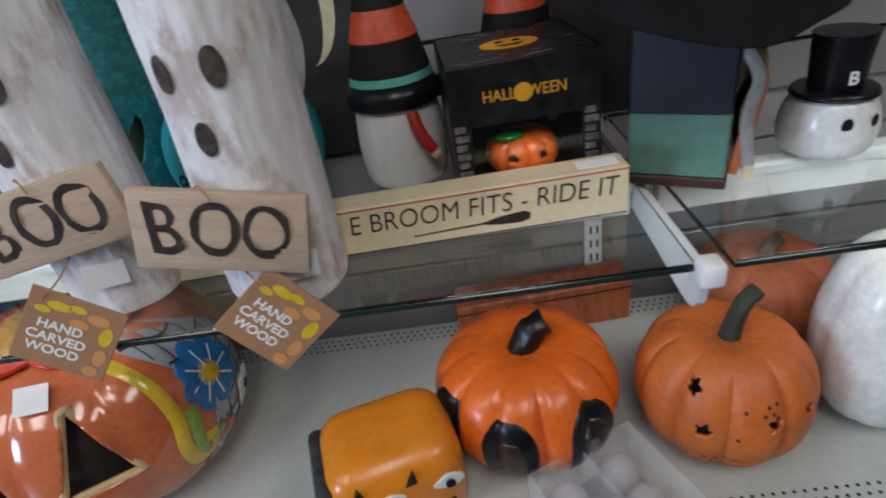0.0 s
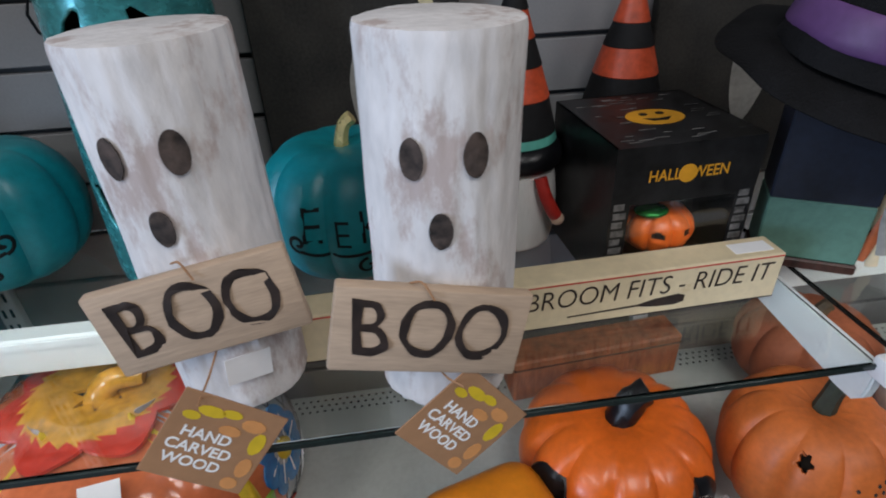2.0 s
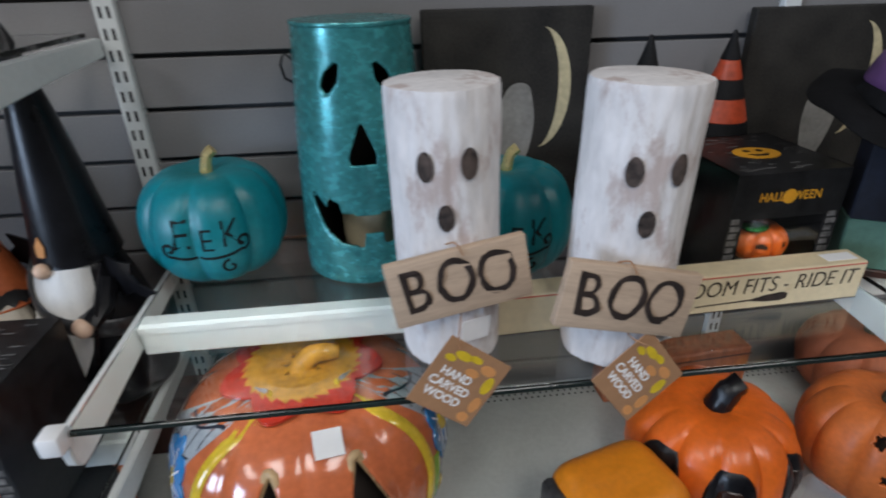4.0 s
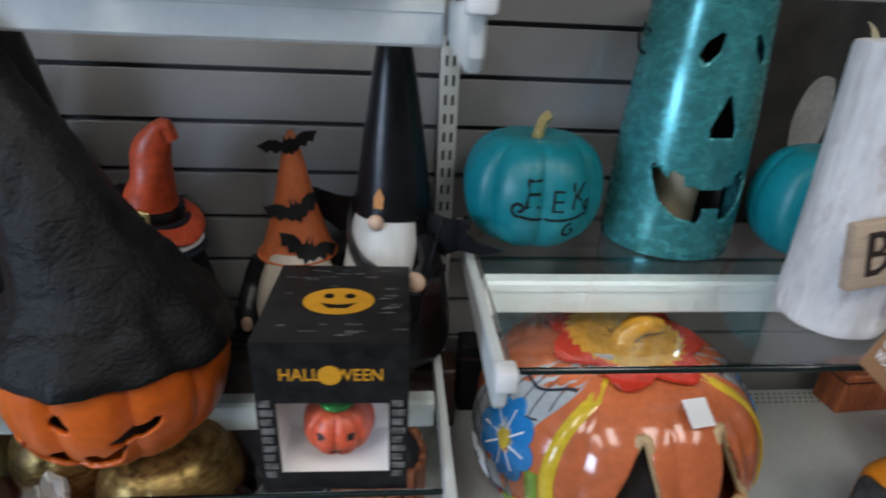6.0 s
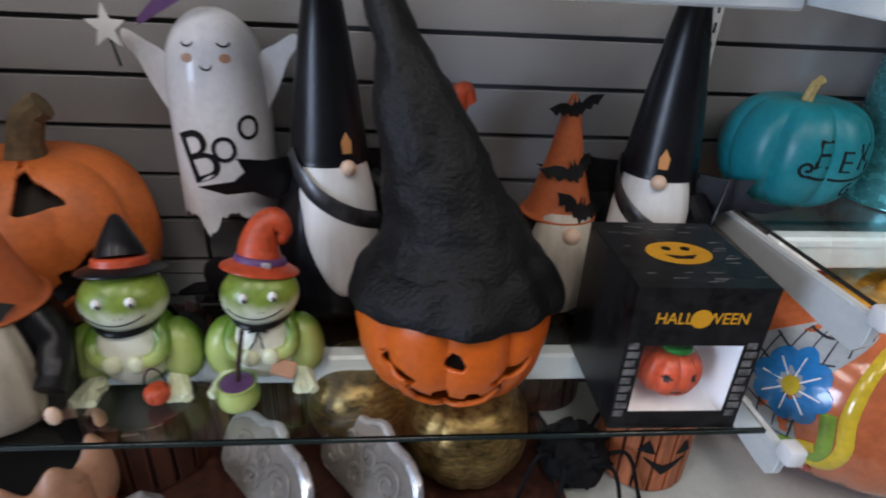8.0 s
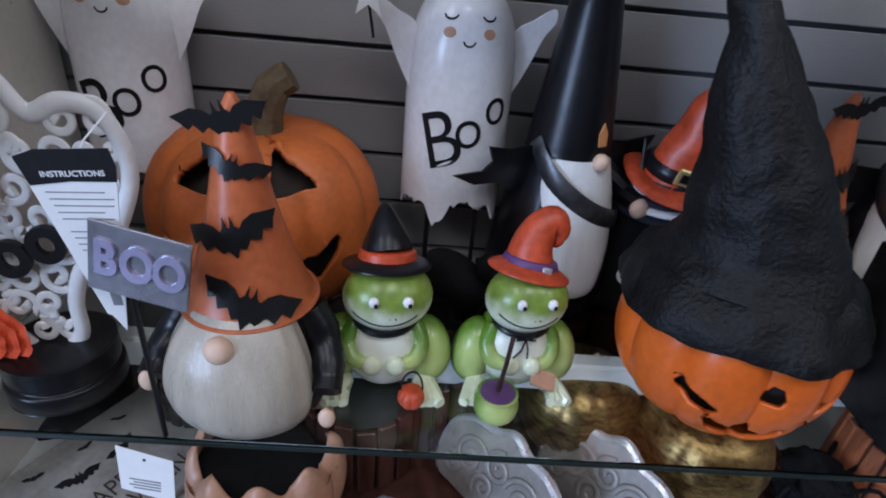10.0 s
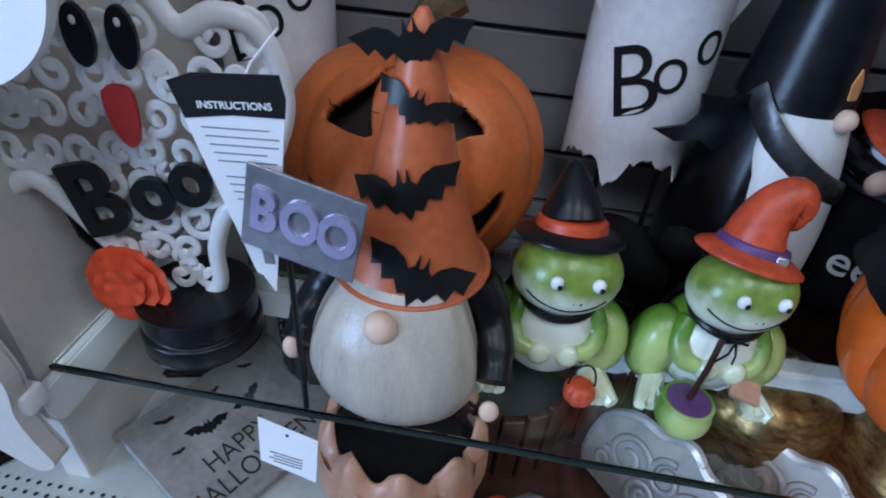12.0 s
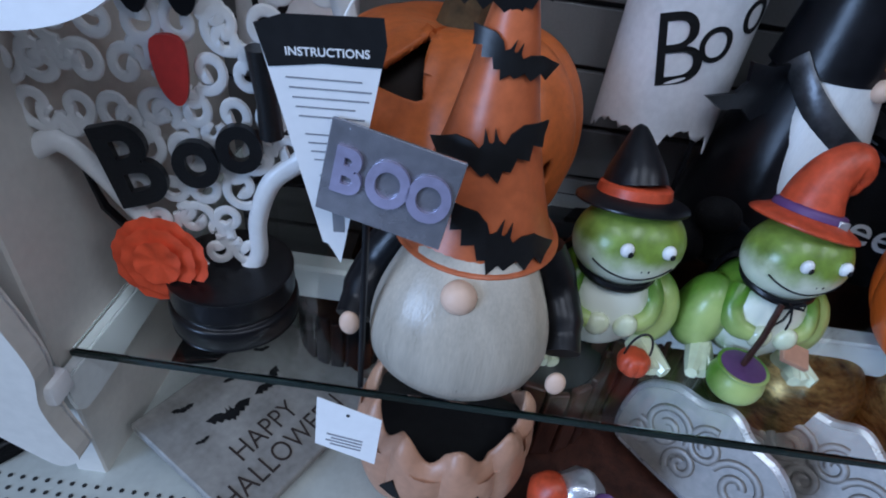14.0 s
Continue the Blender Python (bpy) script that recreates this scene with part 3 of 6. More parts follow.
teal_pumpkin(-0.67, 0.712, Z_B, 6, 1.0)
teal_pumpkin(-0.262, 0.66, Z_B, -4, 0.98)


def mosaic_lantern(x, y, z):
    t = thing("jack_o_lantern", x, y, z, 3, "tall teal glitter-mosaic lantern with cut-out pumpkin face", "lantern")
    prof = [(0.001, 0), (0.06, 0.0005), (0.088, 0.001), (0.0915, 0.006), (0.0925, 0.03), (0.09, 0.11), (0.0855, 0.2), (0.079, 0.29), (0.0765, 0.33), (0.0755, 0.336)]
    shapes = [
        [(-0.043, 0.252), (-0.036, 0.27), (-0.02, 0.283), (-0.017, 0.284), (-0.02, 0.262), (-0.03, 0.249)],
        [(0.043, 0.252), (0.036, 0.27), (0.02, 0.283), (0.017, 0.284), (0.02, 0.262), (0.03, 0.249)],
        [(-0.018, 0.166), (0.018, 0.166), (0.002, 0.214), (-0.002, 0.214)],
        [(-0.068, 0.148), (-0.058, 0.127), (-0.045, 0.112), (-0.044, 0.122), (-0.03, 0.119), (-0.027, 0.106), (-0.01, 0.103), (0.012, 0.103), (0.026, 0.106), (0.028, 0.119), (0.043, 0.123), (0.044, 0.113), (0.056, 0.127), (0.068, 0.148), (0.062, 0.112), (0.05, 0.085), (0.03, 0.066), (0.016, 0.062), (0.015, 0.079), (-0.004, 0.079), (-0.006, 0.061), (-0.03, 0.066), (-0.05, 0.085), (-0.062, 0.112)],
    ]

    shapes = [[(q * 1.22, 0.1 + (w - 0.1) * 1.08) for q, w in sh] for sh in shapes]

    def fn(a, zz, r):
        if abs(a) < 1.45 and r > 0.07:
            for sh in shapes:
                got = cut(sh, a * 0.086, zz, 0.0042)
                if got is None:
                    return None
                if got:
                    return float(np.interp(got[1], [0.03, 0.11, 0.2, 0.29], [0.0925, 0.09, 0.0855, 0.079])), -1, got[0] / 0.086, got[1]
        return r, 0
    thicken(part("shade", lathe(prof[:1] + prof[1:], 190, 130, fn), "teal_mosaic", t), 0.0035)
    # added dark half shell behind the candle; its colour is the inner shade
    part("dark_insert", lathe([(0.001, 0.004), (0.07, 0.005), (0.074, 0.05), (0.066, 0.2), (0.06, 0.3)], 40, 12, lambda a, q, r: (r, 0) if abs(a) > 1.3 or r < 0.06 else None), "inside", t, "dark shell in place of the lantern's inner shade")
    part("candle", lathe([(0.001, 0.006), (0.034, 0.006), (0.036, 0.02), (0.036, 0.105), (0.032, 0.11), (0.001, 0.106)], 28, 14), "cream", t, "cream pillar candle")
    hang = tube([(0.078 * math.sin(q), -0.078 * math.cos(q) * 0.2 + 0.0, 0.29 + 0.03 * 0) for q in (-1.57,)] + [(-0.088, 0, 0.3), (-0.094, 0, 0.285), (-0.09, 0, 0.268), (-0.08, 0, 0.262)], 0.0018, 6)
    part("handle", hang, "black", t, "black wire handle end")
    part("rim", lathe([(0.074, 0.333), (0.0775, 0.3335), (0.0775, 0.338), (0.074, 0.3385)], 64, 8), "teal_mosaic", t)


mosaic_lantern(-0.456, 0.72, Z_B)


def wooden_ghost(x, y, z, rz, h, lean, sign_tilt, sign_x, sign_z, tag_x, tag_z, eye_z, seed):
    t = thing("wooden_ghost", x, y, z, rz, "whitewashed carved log ghost with a BOO plank", "ghost figure", "carved wooden ghosts", 0, lean)
    eyes = [oval(0.0078, 0.0145, 20, -0.028, eye_z), oval(0.0084, 0.0152, 20, 0.012, eye_z + 0.002), oval(0.0078, 0.0138, 20, -0.0105, eye_z - 0.05)]

    def fn(a, zz, r):
        wob = 0.0028 * noise.noise(Vector((math.sin(a) * 1.6 + seed, math.cos(a) * 1.6, zz * 4))) + 0.0016 * noise.noise(Vector((math.sin(a) * 9 + seed, math.cos(a) * 9, zz * 14)))
        rr = r + wob if r > 0.03 else r
        return rr, 0
    prof = [(0.001, 0), (0.05, 0), (0.0535, 0.002), (0.056, 0.01), (0.0565, h * 0.3), (0.0555, h * 0.6), (0.0555, h - 0.006), (0.0545, h - 0.001), (0.05, h), (0.001, h + 0.001)]
    pr = [prof[0], prof[1], prof[2]] + [(float(np.interp(q, [0.01, h * 0.3, h * 0.6, h - 0.006], [0.056, 0.0565, 0.0555, 0.0555])), q) for q in np.linspace(0.01, h - 0.006, 84)] + prof[7:]
    part("log", lathe(pr, 120, 0, fn, False), "whitewash", t)
    # raised dark ovals; the hollow's shade is only in their colour
    for e in eyes:
        part("hollow_plate", wrap(plate(e, 0.0009, 1), lambda a, zz: fn(a, zz, 0.0557)[0], 0, 0, 0.0012), "bark_hole", t, "burnt dark oval plate with a hollow's shade in its colour")
    sign = part("plank", crumple(move(block(-0.071, 0.071, -0.006, 0.006, -0.035, 0.035, 0.0022, seg=2), 0, 0, 0), 0.0012, 16, seed), "plank", t, "raw wood plank lettered BOO")
    sign.matrix_basis = pose(sign_x, -0.064, sign_z, -4, sign_tilt, 0)
    for k, ch in enumerate("BOO"):
        bm = crumple(lettering(ch, 0.069 if k else 0.067, 0.0012, 0.0002, 0.76), 0.0026, 85, seed + k)
        part("letter", move(bm, -0.045 + 0.041 * k, -0.0062, 0.001 * (k % 2), 0, 4 * (k - 1)), "ink", sign, "burnt dark letter")
    ty = 0.381 - y
    tag = part("paper_tag", block(-0.033, 0.033, -0.0006, 0.0006, -0.033, 0.033, 0.0004), "kraft", t, "kraft-paper tag printed with leaves")
    tag.matrix_basis = pose(tag_x, ty, tag_z, -8, 45 + sign_tilt * 0.6, 0) @ Matrix.Scale(1.2, 4)
    leaves = ((-0.012, 0.022, 0.011, 0.005, "yellow"), (0.0, 0.024, 0.008, 0.004, "yellow"), (-0.022, 0.016, 0.007, 0.004, "yellow"), (0.016, 0.02, 0.01, 0.006, "orange_print"), (0.024, 0.008, 0.006, 0.011, "yellow"), (0.025, -0.012, 0.006, 0.01, "orange_print"), (0.022, -0.026, 0.007, 0.006, "orange_print"), (0.004, 0.012, 0.009, 0.005, "orange_print"))
    for lx, lz, w, q, m in leaves:
        part("leaf_print", move(plate(oval(w * 0.8, q * 0.8, 10, lx, lz), 0.0003), y=-0.0006), m, tag, "printed autumn leaf", False)
    for k, word in enumerate(("HAND", "CARVED", "WOOD")):
        part("tag_lettering", move(lettering(word, 0.0108, 0.0003, 0.0002), -0.007, -0.0006, 0.004 - 0.0108 * k), "paper", tag, "white printed word", False)
    part("price_label", move(block(-0.018, 0.018, -0.0004, 0.0004, -0.013, 0.013, 0.0002), tag_x + 0.028, -0.0585, 0.052, 0, 6, 20), "paper", t, "white price label")
    part("twine", tube(curve([(sign_x - 0.012, -0.058, sign_z + 0.038), (sign_x - 0.004, -0.066, sign_z + 0.042), (sign_x + 0.003, -0.0715, sign_z + 0.03)], 10), 0.0009, 5), "kraft", t, "thin twine loop over the plank")
    part("twine", tube(curve([(sign_x + 0.002, -0.062, sign_z - 0.034), (0.5 * (sign_x + tag_x), 0.5 * (ty - 0.062), 0.5 * (sign_z + tag_z)), (tag_x, ty - 0.003, tag_z + 0.043)], 10), 0.0009, 5), "kraft", t, "thin twine holding the tag")


wooden_ghost(-0.362, 0.486, Z_B, 4, 0.3, -1, -8, -0.001, 0.118, -0.012, 0.024, 0.232, 1.3)
wooden_ghost(-0.181, 0.456, Z_B, 2, 0.302, 1, 12, -0.022, 0.1, 0.0, 0.008, 0.225, 7.1)


def slogan_sign(x0, x1, y0, y1, z0, z1):
    cx = (x0 + x1) / 2
    t = thing("slogan_sign", cx, y0, z0, 2.0, "cream wooden block sign lettered about a broom", "wooden sign")
    w, h = (x1 - x0) / 2, z1 - z0
    part("board", block(-w, w, 0, y1 - y0, 0, h, 0.0018, seg=2), "cream", t, smooth=False)
    part("stripe", block(-w + 0.001, w - 0.001, -0.0004, 0.0002, h - 0.0036, h - 0.0022, 0), "red", t, "thin red painted line", False)
    part("base_line", block(-w + 0.001, w - 0.001, -0.0004, 0.0002, 0.0008, 0.002, 0), "ink", t, "thin brown painted line", False)
    bm = lettering("E BROOM FITS - RIDE IT", 0.031, 0.0006, -0.0004, 0.86, 0.12)
    part("lettering", move(bm, w - 0.152, -0.0003, h * 0.62), "ink", t, "brown slogan lettering", False)
    broom = plate([(-0.062, -0.0006), (0.012, -0.0012), (0.016, -0.0024), (0.03, -0.005), (0.052, -0.0065), (0.061, -0.004), (0.062, 0.003), (0.055, 0.006), (0.03, 0.0045), (0.016, 0.0018), (0.012, 0.0008), (-0.062, 0.0006)], 0.0005)
    part("broom_drawing", move(broom, w - 0.165, -0.0002, h * 0.25, 0, -2), "ink", t, "painted witch's broom", False)
    part("price_label", block(w - 0.05, w - 0.008, 0.008, 0.026, h, h + 0.0005, 0), "paper", t, "white price label", False)


slogan_sign(-0.325, 0.172, 0.49, 0.525, Z_B, Z_B + 0.054)


def gift_box(x, y, z, rz, w, h, d, tone, label, group):
    """A black window box with a pumpkin inside."""
    t = thing("gift_box", x, y, z, rz, label, "boxed ornament", group)
    k = w / 2
    wx, z0, z1 = k * 0.74, h * 0.13, h * 0.62
    for q in ((-k, k, 0, 0.002, 0, z0), (-k, k, 0, 0.002, z1, h), (-k, -wx, 0, 0.002, z0, z1), (wx, k, 0, 0.002, z0, z1), (-k, -k + 0.002, 0.002, d, 0, h), (k - 0.002, k, 0.002, d, 0, h), (-k, k, d - 0.002, d, 0, h), (-k, k, 0.002, d, 0, 0.002), (-k, k, 0.002, d, h - 0.002, h)):
        part("carton_panel", block(*q, 0), "carton", t, "", False)
    if tone == "white":
        ins = bmesh.new()
        for q in ((-k + 0.003, k - 0.003, d * 0.5, d * 0.52, 0.003, h * 0.7), (-k + 0.003, k - 0.003, 0.004, d * 0.5, 0.003, 0.012)):
            block(*q, 0, ins)
        for sx in (-1, 1):
            block(min(sx * (k - 0.003), sx * (k - 0.014)), max(sx * (k - 0.003), sx * (k - 0.014)), 0.004, d * 0.5, 0.003, h * 0.7, 0, ins)
        part("insert", ins, "paper", t, "white card insert", False)
    for row in range(9):
        for sx in (-1, 1):
            part("brick_print", block(sx * k * 0.87 - k * 0.09, sx * k * 0.87 + k * 0.09 * (0.6 + 0.4 * (row % 2)), -0.0005, 0.0002, h * (0.1 + 0.062 * row), h * (0.143 + 0.062 * row), 0), "carton_print", t, "grey printed bricks", False)
    part("window_film", block(-wx, wx, 0.0006, 0.001, z0, z1, 0), "cellophane", t, "clear window film", False).visible_shadow = False
    part("logo_lettering", move(lettering("HALL   WEEN", h * 0.105, 0.0005, 0.0001, 0.85), 0, -0.0002, h * 0.8), "gold_print", t, "yellow printed word", False)
    part("pumpkin_print", move(plate(oval(h * 0.062, h * 0.06, 16), 0.0007), -0.0015, 0.0001, h * 0.8), "gold_print", t, "yellow pumpkin print", False)
    face = move(plate(oval(h * 0.2, h * 0.145, 26), 0.0006), 0, 0, 0, -90)
    part("lid_print", move(face, 0, d * 0.48, h), "gold_print", t, "yellow pumpkin printed on the lid", False)
    dark = bmesh.new()
    for q in (oval(h * 0.03, h * 0.028, 10, -h * 0.06, h * 0.05), oval(h * 0.03, h * 0.028, 10, h * 0.06, h * 0.05), [(-h * 0.1, -h * 0.03), (0, -h * 0.05), (h * 0.1, -h * 0.03), (h * 0.05, -h * 0.085), (-h * 0.05, -h * 0.085)]):
        plate(q, 0.0004, 0, dark)
    part("lid_face", move(move(dark, 0, 0, 0, -90), 0, d * 0.48, h + 0.0006), "black_matte", t, "black printed face", False)
    rng = random.Random(3)
    web = bmesh.new()
    for _ in range(46):
        bx, by = rng.uniform(-k * 0.9, k * 0.8), rng.uniform(d * 0.06, d * 0.92)
        if abs(bx) < h * 0.23 and abs(by - d * 0.48) < h * 0.17:
            continue
        ln = rng.uniform(0.006, 0.018)
        block(bx, min(bx + ln, k * 0.96), by, by + 0.0012, h + 0.0001, h + 0.0005, 0, web)
    tagged(part("lid_texture", web, "carton_print", t, "grey brick print on the lid", False), kind="stuff")
    g = Gourd(w * 0.26, h * 0.34, 9, 0.12)
    holes = [(oval(w * 0.045, w * 0.03, 12), -0.45, h * 0.2, 1, 0.002), (oval(w * 0.045, w * 0.03, 12), 0.45, h * 0.2, 1, 0.002), ([(-w * 0.12, w * 0.02), (0, -w * 0.02), (w * 0.12, w * 0.02), (0, -w * 0.06)], 0, h * 0.11, 1, 0.002)]
    part("pumpkin_ornament", move(g.mesh(72, 32, (), 0, holes), 0, d * 0.26, h * 0.145), ["red_hat" if tone == "white" else "orange", "black_matte"], t, "small orange pumpkin behind the window")
    part("leaf", move(blob(0, 0, 0, w * 0.12, w * 0.1, h * 0.035), -w * 0.1 if tone != "white" else 0, d * 0.18, h * (0.5 if tone == "white" else 0.47)), "plastic_green", t, "shiny green leaf")
    return t


gift_box(-0.926, 0.424, Z_A, -1, 0.156, 0.195, 0.168, "white", "black window box with a pumpkin in a white insert", "halloween boxes")
gift_box(0.078, 0.545, Z_B, 3, 0.158, 0.162, 0.16, "dark", "black window box with a glossy pumpkin light", "halloween boxes")


def striped_gnome(x, y, z, rz, s):
    t = thing("striped_gnome", x, y, z, rz, "white-bearded gnome in a striped witch hat", "gnome", "striped gnomes")
    part("body", lathe([(0.001, 0), (0.04, 0), (0.053, 0.006), (0.057, 0.05), (0.052, 0.1), (0.045, 0.125), (0.001, 0.126)], 48, 30), "beard_white", t)
    part("shoulder", lathe([(0.045, 0.1), (0.058, 0.103), (0.06, 0.118), (0.05, 0.13), (0.04, 0.131)], 48, 14), "black", t, "black collar")
    bands = [(0.13, 0.14, 0.052, 0.05, "teal_hat"), (0.14, 0.178, 0.05, 0.041, "black_matte"), (0.178, 0.212, 0.041, 0.031, "red_hat"), (0.212, 0.24, 0.031, 0.022, "black_matte"), (0.24, 0.268, 0.022, 0.014, "red_hat"), (0.268, 0.31, 0.014, 0.002, "black_matte")]
    for z0, z1, r0, r1, m in bands:
        part("hat_band", lathe([(r0 * 0.2, z0), (r0, z0), (r0 + 0.0006, z0 + 0.001), (r1, z1), (r1 * 0.2, z1)], 40, 0, None, False), m, t, {"teal_hat": "mint hat band", "red_hat": "orange hat stripe"}.get(m, "black hat stripe"))
    arm = tube(curve([(0.018, -0.055, 0.098), (0.022, -0.062, 0.08), (0.03, -0.064, 0.062), (0.036, -0.062, 0.052)], 12), 0.0075, 10)
    part("sleeve", arm, "red", t, "red sleeve")
    part("mitten", blob(0.039, -0.062, 0.047, 0.008, 0.007, 0.008), "skin", t, "tan mitten")
    t.scale = (s, s, s)


striped_gnome(-0.067, 0.685, Z_B, 4, 1.0)
striped_gnome(0.1, 0.762, Z_B, -6, 0.98)


def moon_canvas(x0, x1, y, z, h, tilt, moon_x):
    t = thing("canvas_picture", (x0 + x1) / 2, y, z, 0, "dark canvas picture with an owl and a crescent moon", "picture", "dark canvas pictures", tilt)
    w = (x1 - x0) / 2
    part("canvas", block(-w, w, 0, 0.018, 0, h, 0.002), "canvas_dark", t, smooth=False)
    moon = [(0.05 * math.cos(a), 0.09 * math.sin(a)) for a in np.linspace(-1.45, 1.45, 20)] + [(0.05 * math.cos(a) * 0.62 , 0.09 * math.sin(a)) for a in np.linspace(1.4, -1.4, 18)]
    part("moon_print", move(plate(moon, 0.0006), moon_x, 0.0002, h * 0.66), "moon", t, "printed crescent moon", False)
    owl = [(-0.02, -0.06), (0.0, -0.085), (0.02, -0.05), (0.03, 0.0), (0.026, 0.04), (0.018, 0.062), (-0.004, 0.064), (-0.02, 0.045), (-0.03, 0.0)]
    part("owl_print", move(plate([tuple(q) for q in loop(owl, 30)], 0.0006), moon_x - 0.035, 0.0002, h * 0.5), "grey_stone", t, "printed pale owl", False)


moon_canvas(-0.36, -0.108, 0.79, Z_B, 0.34, 0, 0.05)
moon_canvas(0.15, 0.46, 0.795, Z_B, 0.33, 0, 0.03)


def block_witch(x, y, z):
    t = thing("block_witch", x, y, z, -28, "stacked navy and mint wooden block witch", "block figure")
    part("foot_block", block(-0.052, 0.052, -0.03, 0.03, 0, 0.012, 0.002), "brown_slat", t, "brown wooden foot", False)
    part("mint_block", block(-0.05, 0.05, -0.028, 0.028, 0.012, 0.082, 0.002), "mint", t, "mint painted block", False)
    part("navy_block", block(-0.05, 0.05, -0.028, 0.028, 0.082, 0.215, 0.002), "navy", t, "navy painted block", False)
    part("hat_brim", move(crumple(lathe([(0.001, 0), (0.09, -0.004), (0.126, -0.012), (0.128, -0.008), (0.09, 0.006), (0.001, 0.012)], 56, 20), 0.008, 14), z=0.222, rx=12, ry=12), "black_felt", t, "wide black hat brim")
    part("hat_cone", move(crumple(lathe([(0.088, 0), (0.078, 0.03), (0.056, 0.09), (0.026, 0.16), (0.006, 0.205), (0.001, 0.208)], 32, 24), 0.006, 18), z=0.222, ry=12, rx=6), "black_felt", t, "crumpled black hat")
    part("hat_ribbon", move(crumple(lathe([(0.076, 0.02), (0.083, 0.021), (0.078, 0.05), (0.07, 0.051)], 40, 10), 0.003, 20), z=0.222, ry=12, rx=6), "purple", t, "purple hat ribbon")
    rng = random.Random(5)
    for k in range(7):
        q = curve([(0.05, -0.02 + 0.008 * k, 0.15), (0.062 + rng.uniform(0, 0.01), -0.024 + 0.008 * k, 0.12), (0.058 + rng.uniform(-0.008, 0.01), -0.02 + 0.007 * k, 0.075), (0.064 + rng.uniform(-0.01, 0.01), -0.025 + 0.009 * k, rng.uniform(0.0, 0.03))], 12)
        part("streamer", tube(q, 0.006, 6, None, False, 0.35), ("grey_stone", "orange_hat", "cream", "black_felt")[k % 4], t, "torn fabric streamer")


block_witch(0.247, 0.565, Z_B)


def top_hat_ghost(x, y, z):
    t = thing("ghost_jar", x, y, z, 20, "glossy white ghost jar wearing a black top hat", "ghost figure")
    part("jar", lathe([(0.001, 0), (0.03, 0), (0.046, 0.01), (0.05, 0.035), (0.043, 0.06), (0.03, 0.072), (0.001, 0.074)], 40, 26), "eye_white", t)
    part("hat_brim", lathe([(0.001, 0.066), (0.04, 0.067), (0.042, 0.07), (0.038, 0.074), (0.001, 0.074)], 40, 14), "black", t, "black brim")
    part("hat_crown", lathe([(0.026, 0.073), (0.027, 0.08), (0.03, 0.125), (0.031, 0.132), (0.001, 0.133)], 40, 0, None, False), "black", t, "black crown")
    part("monogram", wrap(lettering("B", 0.02, 0.0006, 0.0004), lambda a, q: 0.0275, -0.35, 0.088), "paper", t, "white letter on the hat")
    for a in (-0.55, 0.1):
        part("eye", wrap(plate(oval(0.0055, 0.008, 12), 0.0008, 1), lambda q, w: 0.0485, a, 0.045), "black_matte", t, "black painted eye")


top_hat_ghost(0.42, 0.585, Z_B - 0.002)


def white_pumpkin(x, y, z, r, h):
    t = thing("white_pumpkin", x, y, z, 0, "tall plain white ceramic pumpkin on the steel deck", "pumpkin")
    g = Gourd(r, h, 8, 0.05)
    part("body", g.mesh(64, 36), "eye_white", t)
    part("stem", move(stem(0.02, 0.006, 0.005), z=g.top - 0.003), "kraft", t, "tan stem")


white_pumpkin(0.5, 0.5, Z_DECK, 0.084, 0.28)

# ---------------------------------------------------------------- things on the lower glass shelf
def hat_bats(t, rad, places, material="black_glitter"):
    for a, z, w, tilt in places:
        bm = plate(bat(w), 0.0012, 1)
        part("bat", wrap(bm, lambda b, q, a=a: rad(b, q) + 0.005 * (b - a) ** 2, a, z, 0.0012, tilt), material, t, "black glitter bat")


